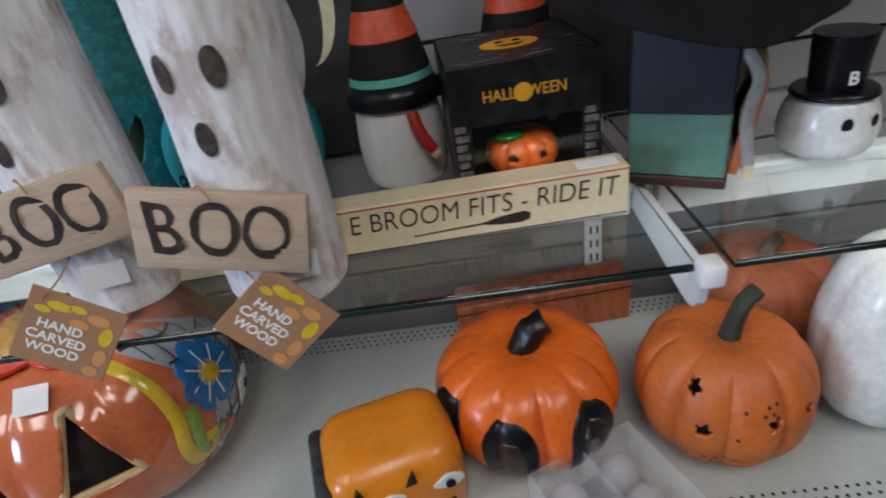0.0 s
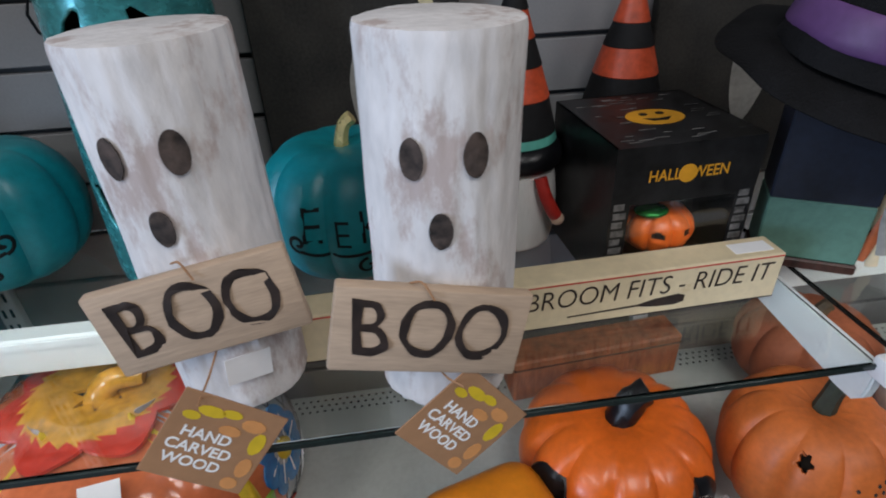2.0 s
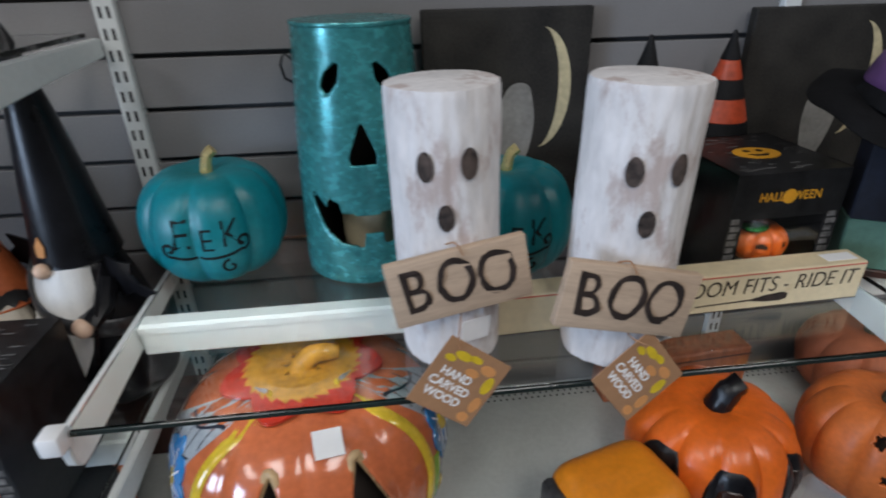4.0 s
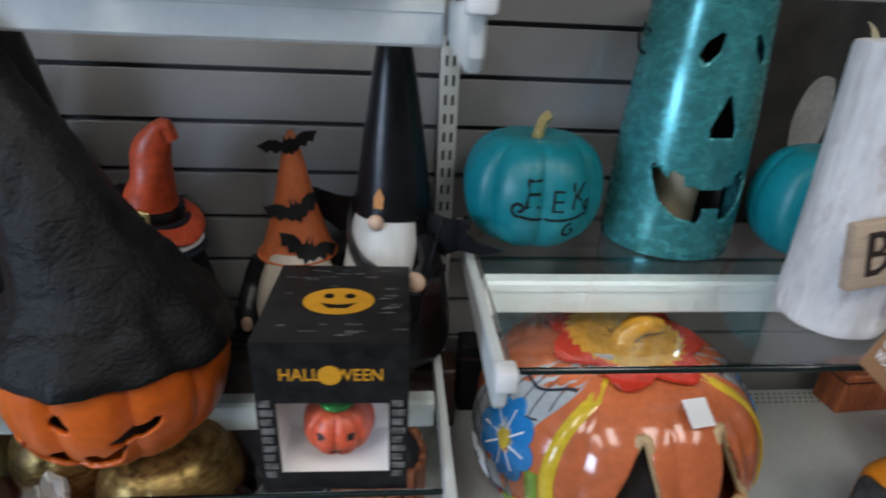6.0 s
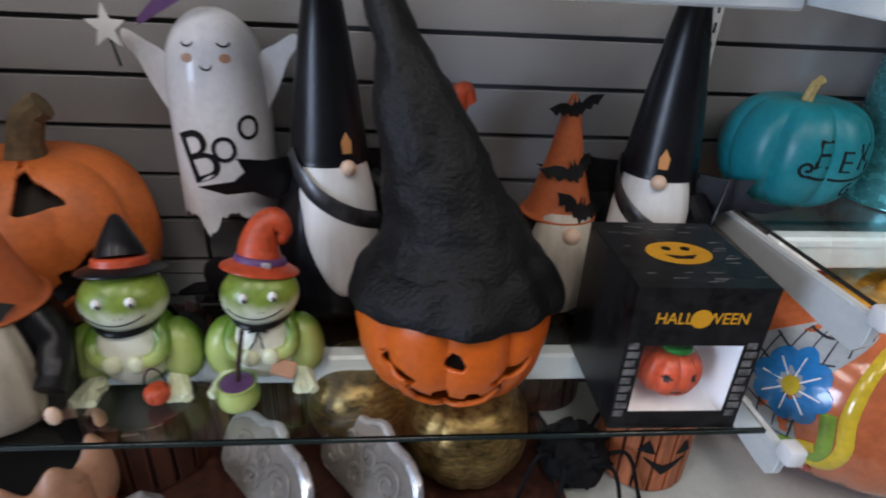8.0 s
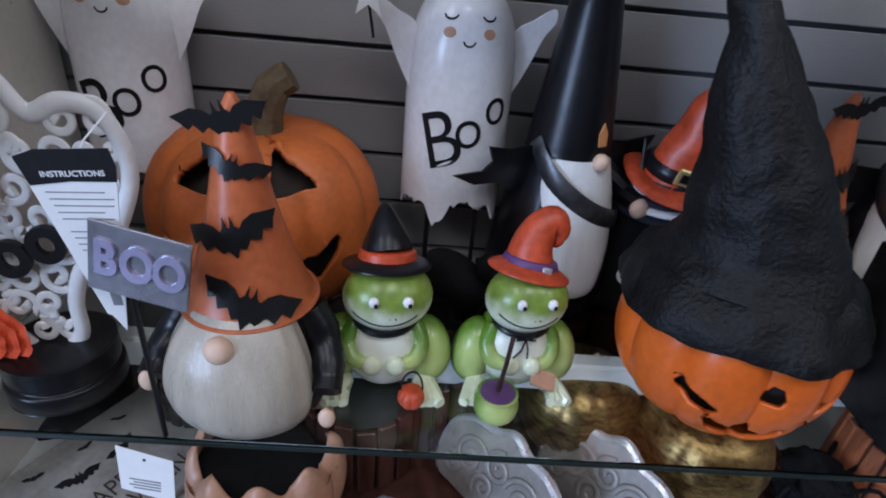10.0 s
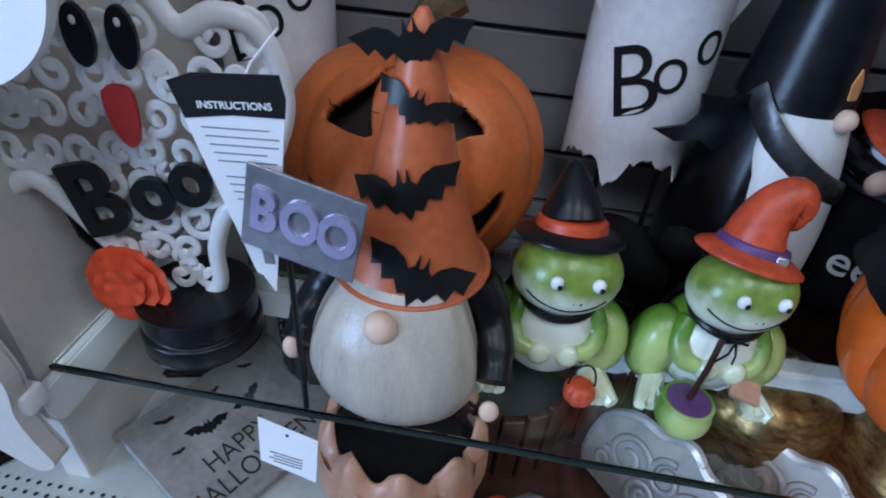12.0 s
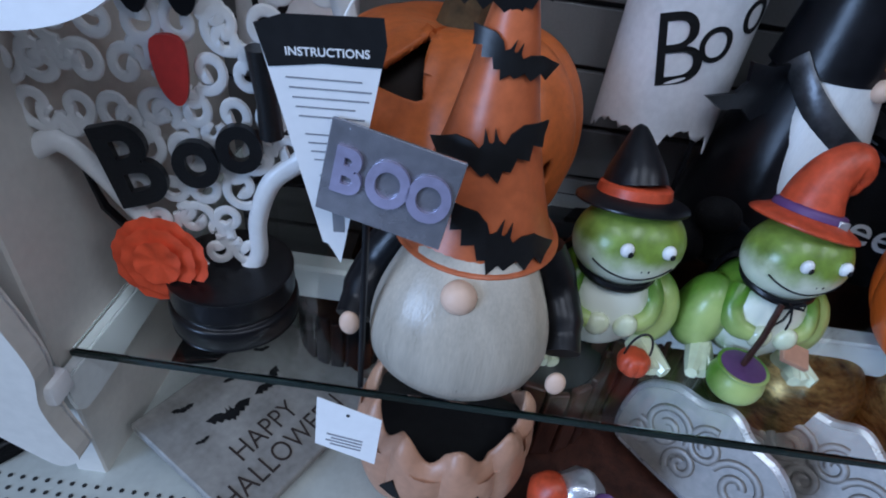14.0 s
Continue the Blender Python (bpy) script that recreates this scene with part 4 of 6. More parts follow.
def gnome_in_orange(x, y, z, rz, s, big, low, high, wide):
    def up(q):
        return q * low if q < 0.092 else low * 0.092 + (q - 0.092) * high
    t = thing("gnome", x, y, z, rz, "metal gnome in an orange bat hat" + (" holding a BOO sign" if big else ""), "gnome", "orange-hatted gnomes")
    part("coat", lathe([(0.001, 0), (0.05, 0), (0.062, 0.004), (0.07, 0.03), (0.069, 0.055), (0.06, 0.08), (0.046, 0.1), (0.001, 0.1)], 48, 30, lambda a, q, r: (r * (0.95 if abs(a) < 1.2 else 1.04), 0)), "black", t, "black metal coat").scale = (wide, wide, low)

    def beard(a, q, r):
        edge = 1.25 + 0.03 * math.sin(a * 30)
        fall = max(0.0, 1 - (abs(a) / edge) ** 6)
        return (r * (0.5 + 0.5 * fall) + 0.00012 * math.sin(a * 46) * (1 if r > 0.03 else 0), 0)
    part("beard", lathe([(0.004, 0.0005), (0.046, 0.001), (0.069, 0.006), (0.084, 0.02), (0.091, 0.038), (0.089, 0.056), (0.081, 0.072), (0.068, 0.087), (0.053, 0.1)], 150, 30, beard), "beard_beige", t, "ribbed beige metal beard").scale = (wide, wide, low)
    hr = [(r * wide, up(q)) for r, q in ((0.0605, 0.092), (0.056, 0.1), (0.05, 0.118), (0.04, 0.155), (0.0295, 0.2), (0.0205, 0.25), (0.012, 0.295), (0.004, 0.318))]
    ring = lathe([(0.045, up(0.088))] + hr + [(0.001, up(0.32))], 56, 44)
    part("hat", ring, "orange_hat", t, "worn orange metal hat")

    def rad(a, q):
        return float(np.interp(q, [h for _, h in hr], [r for r, _ in hr]))
    part("hat_seam", lathe([(0.061 * wide, up(0.091)), (0.0625 * wide, up(0.0935)), (0.0602 * wide, up(0.096))], 56, 6), "orange_hat", t)
    hat_bats(t, rad, [(0.32, up(0.118), 0.047, -0.36), (0.05, up(0.188), 0.044, 0.28), (0.12, up(0.255), 0.030, -0.35)][:3 if big else 2])
    part("tip_bat", move(plate(bat(0.042), 0.0014), -0.002, -0.016, up(0.3), 12, -14), "black_glitter", t, "black glitter bat", False)
    part("nose", blob(-0.004, -0.07 * wide, up(0.084), 0.0135, 0.012, 0.0135), "skin", t, "round pale bead nose")
    for sx in (-1, 1):
        arm = tube(curve([(sx * 0.052 * wide, -0.002, up(0.085)), (sx * 0.068 * wide, -0.01, up(0.066)), (sx * 0.078 * wide, -0.034, up(0.05)), (sx * 0.08 * wide, -0.052, up(0.042))], 12), [0.02] * 4 + [0.018] * 4 + [0.015] * 4, 12)
        part("sleeve", arm, "black", t, "black metal sleeve")
        part("mitten", blob(sx * 0.081 * wide, -0.06, up(0.038) + (0.006 if sx < 0 else -0.022), 0.0085, 0.006, 0.012), "skin", t, "pale mitten")
    for sx in () if big else (-1, 1):
        part("boot", blob(sx * 0.03, -0.05, 0.012, 0.022, 0.03, 0.012), "black", t, "black boot")
    t.scale = (s, s, s)
    return t


big = gnome_in_orange(-1.704, 0.492, Z_A, -3, 1.0, True, 1.46, 0.88, 1.08)
gm = gnome_in_orange(-1.006, 0.725, Z_A, 8, 0.98, False, 1.72, 0.8, 0.95)
part("pumpkin_charm", move(Gourd(0.022, 0.034, 7, 0.1).mesh(40, 18), 0.058, -0.056, 0.03), "orange_hat", gm, "small orange pumpkin charm")
part("sign_pole", tube([(-0.074, -0.072, 0.0), (-0.074, -0.072, 0.2)], 0.0026, 8), "black", big, "thin black sign pole")
sb = part("boo_sign", block(-0.043, 0.043, -0.0016, 0.0016, -0.032, 0.032, 0.0006), "sign_glitter", big, "silver glitter sign lettered BOO", False)
sb.matrix_basis = pose(-0.06, -0.0755, 0.205, -6, 9, -4)
for k, ch in enumerate("BOO"):
    part("letter", move(lettering(ch, 0.042, 0.003, 0.0015, 0.85), -0.027 + 0.027 * k, -0.0016, 0), "lilac", sb, "raised lilac letter")
pt = part("price_tag", plate([(-0.027, 0.03), (0.027, 0.022), (0.03, -0.03), (-0.022, -0.022)], 0.0005), "paper", big, "white paper price tag", False)
pt.matrix_basis = pose(-0.076, -0.1125, -0.008, -8, 6, 0)
for k in range(4):
    part("tag_print", block(-0.014 + 0.004 * (k % 2), 0.016, -0.0009, -0.0005, -0.008 - 0.0035 * k, -0.0065 - 0.0035 * k, 0), "print_grey", pt, "line of small print", False)
part("tag_hole", move(plate(oval(0.0016, 0.0016, 10), 0.0003), 0, -0.0005, 0.018), "hole", pt, "", False)


def black_gnome(x, y, z, rz, s):
    t = thing("black_gnome", x, y, z, rz, "tall gnome in a black witch hat and grey scarf", "gnome", "black-hatted gnomes")
    part("cloak", lathe([(0.001, 0), (0.05, 0), (0.072, 0.006), (0.076, 0.04), (0.066, 0.11), (0.05, 0.17), (0.036, 0.2), (0.001, 0.2)], 48, 34, lambda a, q, r: (r * (0.93 if abs(a) < 0.8 else 1.0), 0)), "black", t, "glossy black metal cloak")

    def beard(a, q, r):
        w = 1.45 * max(0.0, min(1.0, (q - 0.02) / 0.14)) ** 0.65 + 0.02
        fall = max(0.0, 1 - (abs(a) / w) ** 5) if abs(a) < w else 0.0
        return (r * (0.6 + 0.4 * fall), 0)
    part("beard", lathe([(0.05, 0.022), (0.0735, 0.04), (0.074, 0.07), (0.067, 0.12), (0.055, 0.17), (0.044, 0.203), (0.03, 0.206)], 110, 34, beard), "beard_white", t, "pointed white metal beard")
    part("hat", lathe([(0.03, 0.194), (0.047, 0.195), (0.0475, 0.2), (0.044, 0.225), (0.035, 0.29), (0.022, 0.37), (0.009, 0.435), (0.002, 0.455), (0.0005, 0.456)], 44, 40), "black", t, "tall black cone hat")
    part("badge", wrap(plate([(-0.005, -0.011), (0.005, -0.011), (0.006, 0.002), (0.0, 0.013), (-0.006, 0.002)], 0.0015, 1), lambda a, q: float(np.interp(q, [0.2, 0.29], [0.0475, 0.035])), 0.15, 0.222, 0.0006), "orange_print", t, "small orange flame badge")
    part("nose", blob(0.006, -0.051, 0.195, 0.0095, 0.009, 0.0095), "skin", t, "round bead nose")

    def body(a, q):
        return float(np.interp(q, [0.04, 0.11, 0.17, 0.2], [0.076, 0.0685, 0.054, 0.045]))
    pts = []
    for k in range(26):
        a = -1.5 + 3.0 * k / 25
        q = 0.152 - 0.032 * a - 0.01 * math.cos(a * 1.5)
        r = body(a, q) + 0.0025
        pts.append((r * math.sin(a), -r * math.cos(a), q))
    part("scarf", tube(pts, 0.0032, 8, None, False, 3.6, (0, 0, 1)), "sash", t, "grey metal scarf")
    wing = [(0.01, 0.02), (-0.03, 0.03), (-0.062, 0.052), (-0.058, 0.022), (-0.072, 0.012), (-0.11, 0.026), (-0.085, -0.006), (-0.055, -0.02), (-0.035, -0.05), (0.01, -0.04)]
    for sx in (-1, 1):
        bm = plate([(-q * sx, w * 0.6) for q, w in wing], 0.003)
        part("wing", move(bm, sx * 0.045, 0.0, 0.188, 0, sx * 10, sx * -12), "black", t, "black bat wing", False)
    part("wand", tube([(0.07, -0.066, 0.09), (0.074, -0.05, 0.15), (0.082, -0.03, 0.21)], [0.003, 0.0025, 0.0015], 7), "black", t, "thin black wand")
    part("mitten", blob(0.066, -0.064, 0.14, 0.012, 0.01, 0.012), "skin", t, "round pale mitten")
    part("sleeve", tube([(0.05, -0.01, 0.17), (0.068, -0.035, 0.15), (0.067, -0.058, 0.142)], 0.012, 9), "black", t, "black sleeve")
    t.scale = (s * 1.12, s * 1.12, s * 1.12)


black_gnome(-1.352, 0.735, Z_A, 24, 1.06)
black_gnome(-0.866, 0.712, Z_A, -30, 1.04)


# pumpkin behind the big gnome
def carved_pumpkin(x, y, z, rz):
    t = thing("carved_pumpkin", x, y, z, rz, "large orange carved foam pumpkin with a brown stem", "pumpkin")
    g = Gourd(0.147, 0.25, 9, 0.06, 0.66, 0.1, 0.9)
    tri = [(-0.032, -0.014), (0.028, -0.022), (0.012, 0.032)]
    tri2 = [(-0.028, -0.022), (0.032, -0.014), (-0.012, 0.032)]
    mouth = [(-0.115, 0.03), (-0.1, 0.022), (-0.085, -0.002), (-0.068, 0.004), (-0.07, -0.014), (-0.03, -0.028), (-0.024, -0.016), (-0.004, -0.018), (0.0, -0.032), (0.04, -0.025), (0.062, -0.012), (0.06, 0.004), (0.08, 0.0), (0.1, 0.022), (0.115, 0.03), (0.112, 0.004), (0.088, -0.034), (0.05, -0.054), (0.0, -0.062), (-0.05, -0.056), (-0.088, -0.036), (-0.112, 0.004)]
    thicken(part("body", g.mesh(170, 96, [(tri, -0.48, 0.212), (tri2, 0.4, 0.212), (mouth, -0.02, 0.115)]), "orange_matte", t), 0.008)
    # dark blob added to fill the body, so the cut face looks shaded inside
    part("dark_insert", move(blob(0, 0, 0.12, 0.118, 0.118, 0.1), z=0), "inside", t, "dark blob in place of the hollow's shade")
    part("stem", move(stem(0.078, 0.024, 0.018, (0.03, 0.0), 9), z=g.top - 0.006), mat_name("stem_brown"), t, "knobbly brown stem")
    t.scale = (1.0, 0.84, 1.02)


M["stem_brown"] = mat("brown_stem", (0.13, 0.09, 0.045), 0.7, var=0.3, scale=40, bump=0.5)
M["stem_green"] = mat("dark_green_stem", (0.035, 0.045, 0.03), 0.6, var=0.3, scale=40, bump=0.4)


def mat_name(k):
    return k


carved_pumpkin(-1.742, 0.69, Z_A, 6)


def witch_pumpkin(x, y, z, rz):
    t = thing("witch_pumpkin", x, y, z, rz, "orange jack-o'-lantern wearing a tall crinkled black witch hat", "pumpkin")
    g = Gourd(0.121, 0.2, 10, 0.07, 0.6, 0.1, 0.4)
    nose = [(-0.016, -0.012), (0.016, -0.012), (0.0, 0.02)]
    eye = [(-0.032, 0.02), (-0.016, 0.006), (0.004, 0.0), (0.024, -0.01), (0.018, -0.018), (-0.006, -0.016), (-0.026, -0.004)]
    eye2 = [(-q, w) for q, w in eye]
    mouth = [(-0.056, 0.02), (-0.038, 0.008), (-0.024, 0.004), (-0.021, 0.012), (-0.006, 0.011), (-0.004, 0.002), (0.012, 0.002), (0.014, 0.011), (0.026, 0.011), (0.03, 0.004), (0.056, 0.02), (0.042, -0.014), (0.0, -0.024), (-0.042, -0.014)]
    body = g.mesh(170, 84, [(nose, 0, 0.108), (eye2, 0.54, 0.086), (eye, -0.54, 0.086), (mouth, 0, 0.052)])
    thicken(part("body", body, "orange", t), 0.006)
    # shade behind the cut face comes from this added dark blob
    part("dark_insert", blob(0, 0, 0.096, 0.099, 0.099, 0.086), "inside", t, "dark blob in place of the hollow's shade")

    def drape(a, q, r):
        fold = 0.003 * math.sin(a * 5 + 1) + 0.0015 * math.sin(a * 11)
        return (r + fold * min(1, max(0, (r - 0.05) / 0.06)), 0)
    brim = lathe([(0.06, 0.168), (0.088, 0.158), (0.112, 0.138), (0.126, 0.112), (0.13, 0.098), (0.1285, 0.096), (0.122, 0.11), (0.104, 0.136), (0.07, 0.158), (0.05, 0.16)], 90, 34, drape)
    part("hat_brim", crumple(move(brim, z=0.038, rx=-4), 0.006, 30, 4.0), "black_hat", t, "drooping crinkled black brim")
    cone = lathe([(0.1, 0.15), (0.088, 0.172), (0.074, 0.205), (0.06, 0.255), (0.046, 0.31), (0.03, 0.37), (0.02, 0.42), (0.012, 0.47), (0.005, 0.5), (0.001, 0.505)], 64, 60)
    for v in cone.verts:
        k = max(0.0, v.co.z - 0.17)
        v.co.x -= 0.122 * (k / 0.33) ** 1.1
        v.co.y += 0.018 * (k / 0.33)
        v.co += Vector((math.sin(v.co.z * 75), 0, 0)) * 0.002
    part("hat_cone", move(crumple(crumple(cone, 0.008, 13, 2.0), 0.004, 48, 8.0), z=0.036), "black_hat", t, "tall crinkled black hat cone")


witch_pumpkin(-1.184, 0.532, Z_A, -4)


def frog(x, y, z, rz, s, kind):
    lab = "green ceramic frog in a black hat with a pumpkin pail" if kind == 1 else "green ceramic frog in an orange witch hat with a cauldron"
    t = thing("frog_figurine", x, y, z, rz, lab, "frog figurine", "ceramic frogs")
    part("torso", blob(0, 0, 0.047, 0.053, 0.05, 0.05, None, 36, 26), "frog_body", t, "green torso with a broad white belly")
    hd = part("head", blob(0, 0, 0, 0.052, 0.042, 0.035, None, 36, 24), "frog_head", t, "green glazed head with a white chin")
    hd.matrix_basis = pose(0.002, -0.014, 0.112, 2, -2, 0)

    def face(a, q):
        k = max(0.0, 1 - (q / 0.035) ** 2) ** 0.5
        return 1 / math.sqrt((math.sin(a) / 0.052) ** 2 + (math.cos(a) / 0.042) ** 2) * k
    smile = []
    for q in np.linspace(-0.95, 0.8, 26):
        zz = -0.013 + 0.011 * (q / 0.95) ** 2
        r = face(q, zz) + 0.0003
        smile.append((r * math.sin(q), -r * math.cos(q), zz))
    part("smile", tube(smile, 0.0008, 6), "black_matte", hd, "thin painted smile")
    for sx in (-1, 1):
        e = part("eye", blob(sx * 0.0185 + 0.004, -0.0365, 0.013, 0.0062, 0.005, 0.006, None, 16, 12), "eye_white", hd, "white painted eye")
        part("pupil", blob(sx * 0.0185 + 0.006, -0.0417, 0.012, 0.0024, 0.0012, 0.0026, None, 10, 8), "black_matte", e, "black pupil")
        part("nostril", blob(sx * 0.0032 + 0.006, -0.0412, -0.0035, 0.0009, 0.0006, 0.0012, None, 8, 6), "black_matte", hd)
        thigh = blob(0, 0, 0, 0.03, 0.034, 0.04, None, 24, 18)
        part("thigh", move(thigh, sx * 0.053, -0.002, 0.038, 0, sx * -12, sx * 22), "frog_limb", t, "green glazed thigh")
        foot = bmesh.new()
        for ang in (-0.5, 0, 0.5):
            tube([(sx * 0.05, -0.024, 0.008), (sx * 0.056 + 0.012 * math.sin(ang), -0.046, 0.006), (sx * 0.058 + 0.025 * math.sin(ang), -0.06, 0.0045)], [0.014, 0.0105, 0.0065], 8, foot)
        part("foot", foot, "frog_pale", t, "pale webbed foot")
        arm = tube(curve([(sx * 0.034, -0.014, 0.074), (sx * 0.042, -0.026, 0.06), (sx * 0.036, -0.04, 0.05), (sx * 0.022, -0.047, 0.048)], 12), [0.0125, 0.0128, 0.0128, 0.0125, 0.012, 0.0115, 0.011, 0.0102, 0.0095, 0.0088, 0.0082, 0.0076], 14)
        part("arm", arm, "frog_limb", t, "green glazed arm")
        part("paw", blob(sx * 0.014, -0.05, 0.047, 0.012, 0.009, 0.011), "frog_pale", t, "pale paw")
    part("collar", tube([(0.036 * math.sin(a), -0.012 - 0.034 * math.cos(a), 0.087 - 0.004 * math.cos(a)) for a in np.linspace(-2.2, 2.2, 24)], 0.0036, 8), "black", t, "black ribbon collar")
    part("cape", lathe([(0.03, 0.095), (0.047, 0.085), (0.06, 0.05), (0.064, 0.02)], 40, 12, lambda a, q, r: (r, 0) if abs(a) > 1.75 else None), "black", t, "black cape")
    if kind == 1:
        part("hat_brim", move(lathe([(0.001, 0), (0.04, -0.002), (0.05, -0.003), (0.051, 0), (0.04, 0.004), (0.03, 0.006), (0.001, 0.006)], 44, 20), 0, 0.004, 0.139, -14, 0), "black", t, "black hat brim")
        part("hat_band", move(lathe([(0.02, 0.003), (0.033, 0.004), (0.0335, 0.008), (0.031, 0.014), (0.02, 0.014)], 40, 10), 0, 0.004, 0.139, -14, 0), "red_hat", t, "orange hat band")
        part("hat_cone", move(lathe([(0.03, 0.012), (0.026, 0.024), (0.017, 0.04), (0.007, 0.056), (0.001, 0.06)], 36, 18), 0, 0.004, 0.139, -26, -6), "black", t, "black pointed hat")
        g = Gourd(0.0165, 0.024, 7, 0.1)
        part("pail", move(g.mesh(42, 18), 0.034, -0.058, 0.001), "red_hat", t, "small orange pumpkin pail")
        part("pail_handle", tube([(0.034 + 0.013 * math.cos(a), -0.058, 0.022 + 0.024 * math.sin(a)) for a in np.linspace(0, math.pi, 14)], 0.0012, 6), "black", t, "thin black handle")
    else:
        part("hat_brim", move(lathe([(0.001, 0), (0.04, -0.003), (0.05, -0.004), (0.051, -0.001), (0.04, 0.004), (0.03, 0.007), (0.001, 0.007)], 44, 20), 0.003, 0.003, 0.138, -12, 8), "red_hat", t, "orange hat brim")
        part("hat_band", move(lathe([(0.02, 0.004), (0.034, 0.005), (0.034, 0.01), (0.031, 0.013), (0.02, 0.013)], 40, 10), 0.003, 0.003, 0.138, -12, 8), "purple", t, "purple hat band")
        part("buckle", move(block(-0.006, 0.006, -0.002, 0.002, -0.005, 0.005, 0.001), 0.016, -0.028, 0.149, -8, 8), "silver_glitter", t, "square silver buckle")
        part("hat_cone", tube(curve([(0.002, 0.004, 0.142), (0.004, 0.009, 0.16), (0.012, 0.013, 0.176), (0.026, 0.014, 0.186), (0.036, 0.012, 0.18), (0.035, 0.01, 0.17), (0.028, 0.008, 0.17)], 26), [0.0315 - 0.0011 * k if k < 20 else 0.0085 for k in range(26)], 16), "red_hat", t, "curled orange hat tip")
        part("cauldron", move(lathe([(0.001, 0), (0.02, 0.0), (0.027, 0.006), (0.028, 0.016), (0.024, 0.026), (0.026, 0.029), (0.022, 0.029)], 32, 22), -0.03, -0.072, 0.0), "frog_limb", t, "small green cauldron")
        part("brew", move(lathe([(0.001, 0.0), (0.012, 0.001), (0.0225, 0.0)], 26, 6), -0.03, -0.072, 0.0292), "purple", t, "purple brew")
        part("ladle", tube([(-0.03, -0.07, 0.026), (-0.024, -0.066, 0.06), (-0.018, -0.056, 0.088)], 0.0032, 8), "brown_slat", t, "brown stirring stick")
        part("spell_book", move(block(-0.016, 0.016, -0.011, 0.011, -0.003, 0.003, 0.001), 0.03, -0.056, 0.034, 24, 14, -8), "peach", t, "open tan book", False)
        bow = bmesh.new()
        for sx in (-1, 1):
            tube([(0, -0.05, 0.082), (sx * 0.009, -0.052, 0.087), (sx * 0.012, -0.051, 0.081), (0, -0.05, 0.082)], 0.0014, 6, bow)
            tube([(0, -0.05, 0.082), (sx * 0.004, -0.053, 0.07), (sx * 0.009 - 0.004, -0.053, 0.06)], 0.0012, 6, bow)
        part("bow", bow, "black_matte", t, "black ribbon bow")
    t.scale = (s, s, 1.1)


frog(-1.572, 0.535, Z_A, 4, 0.93, 1)
frog(-1.42, 0.545, Z_A, 4, 0.88, 2)


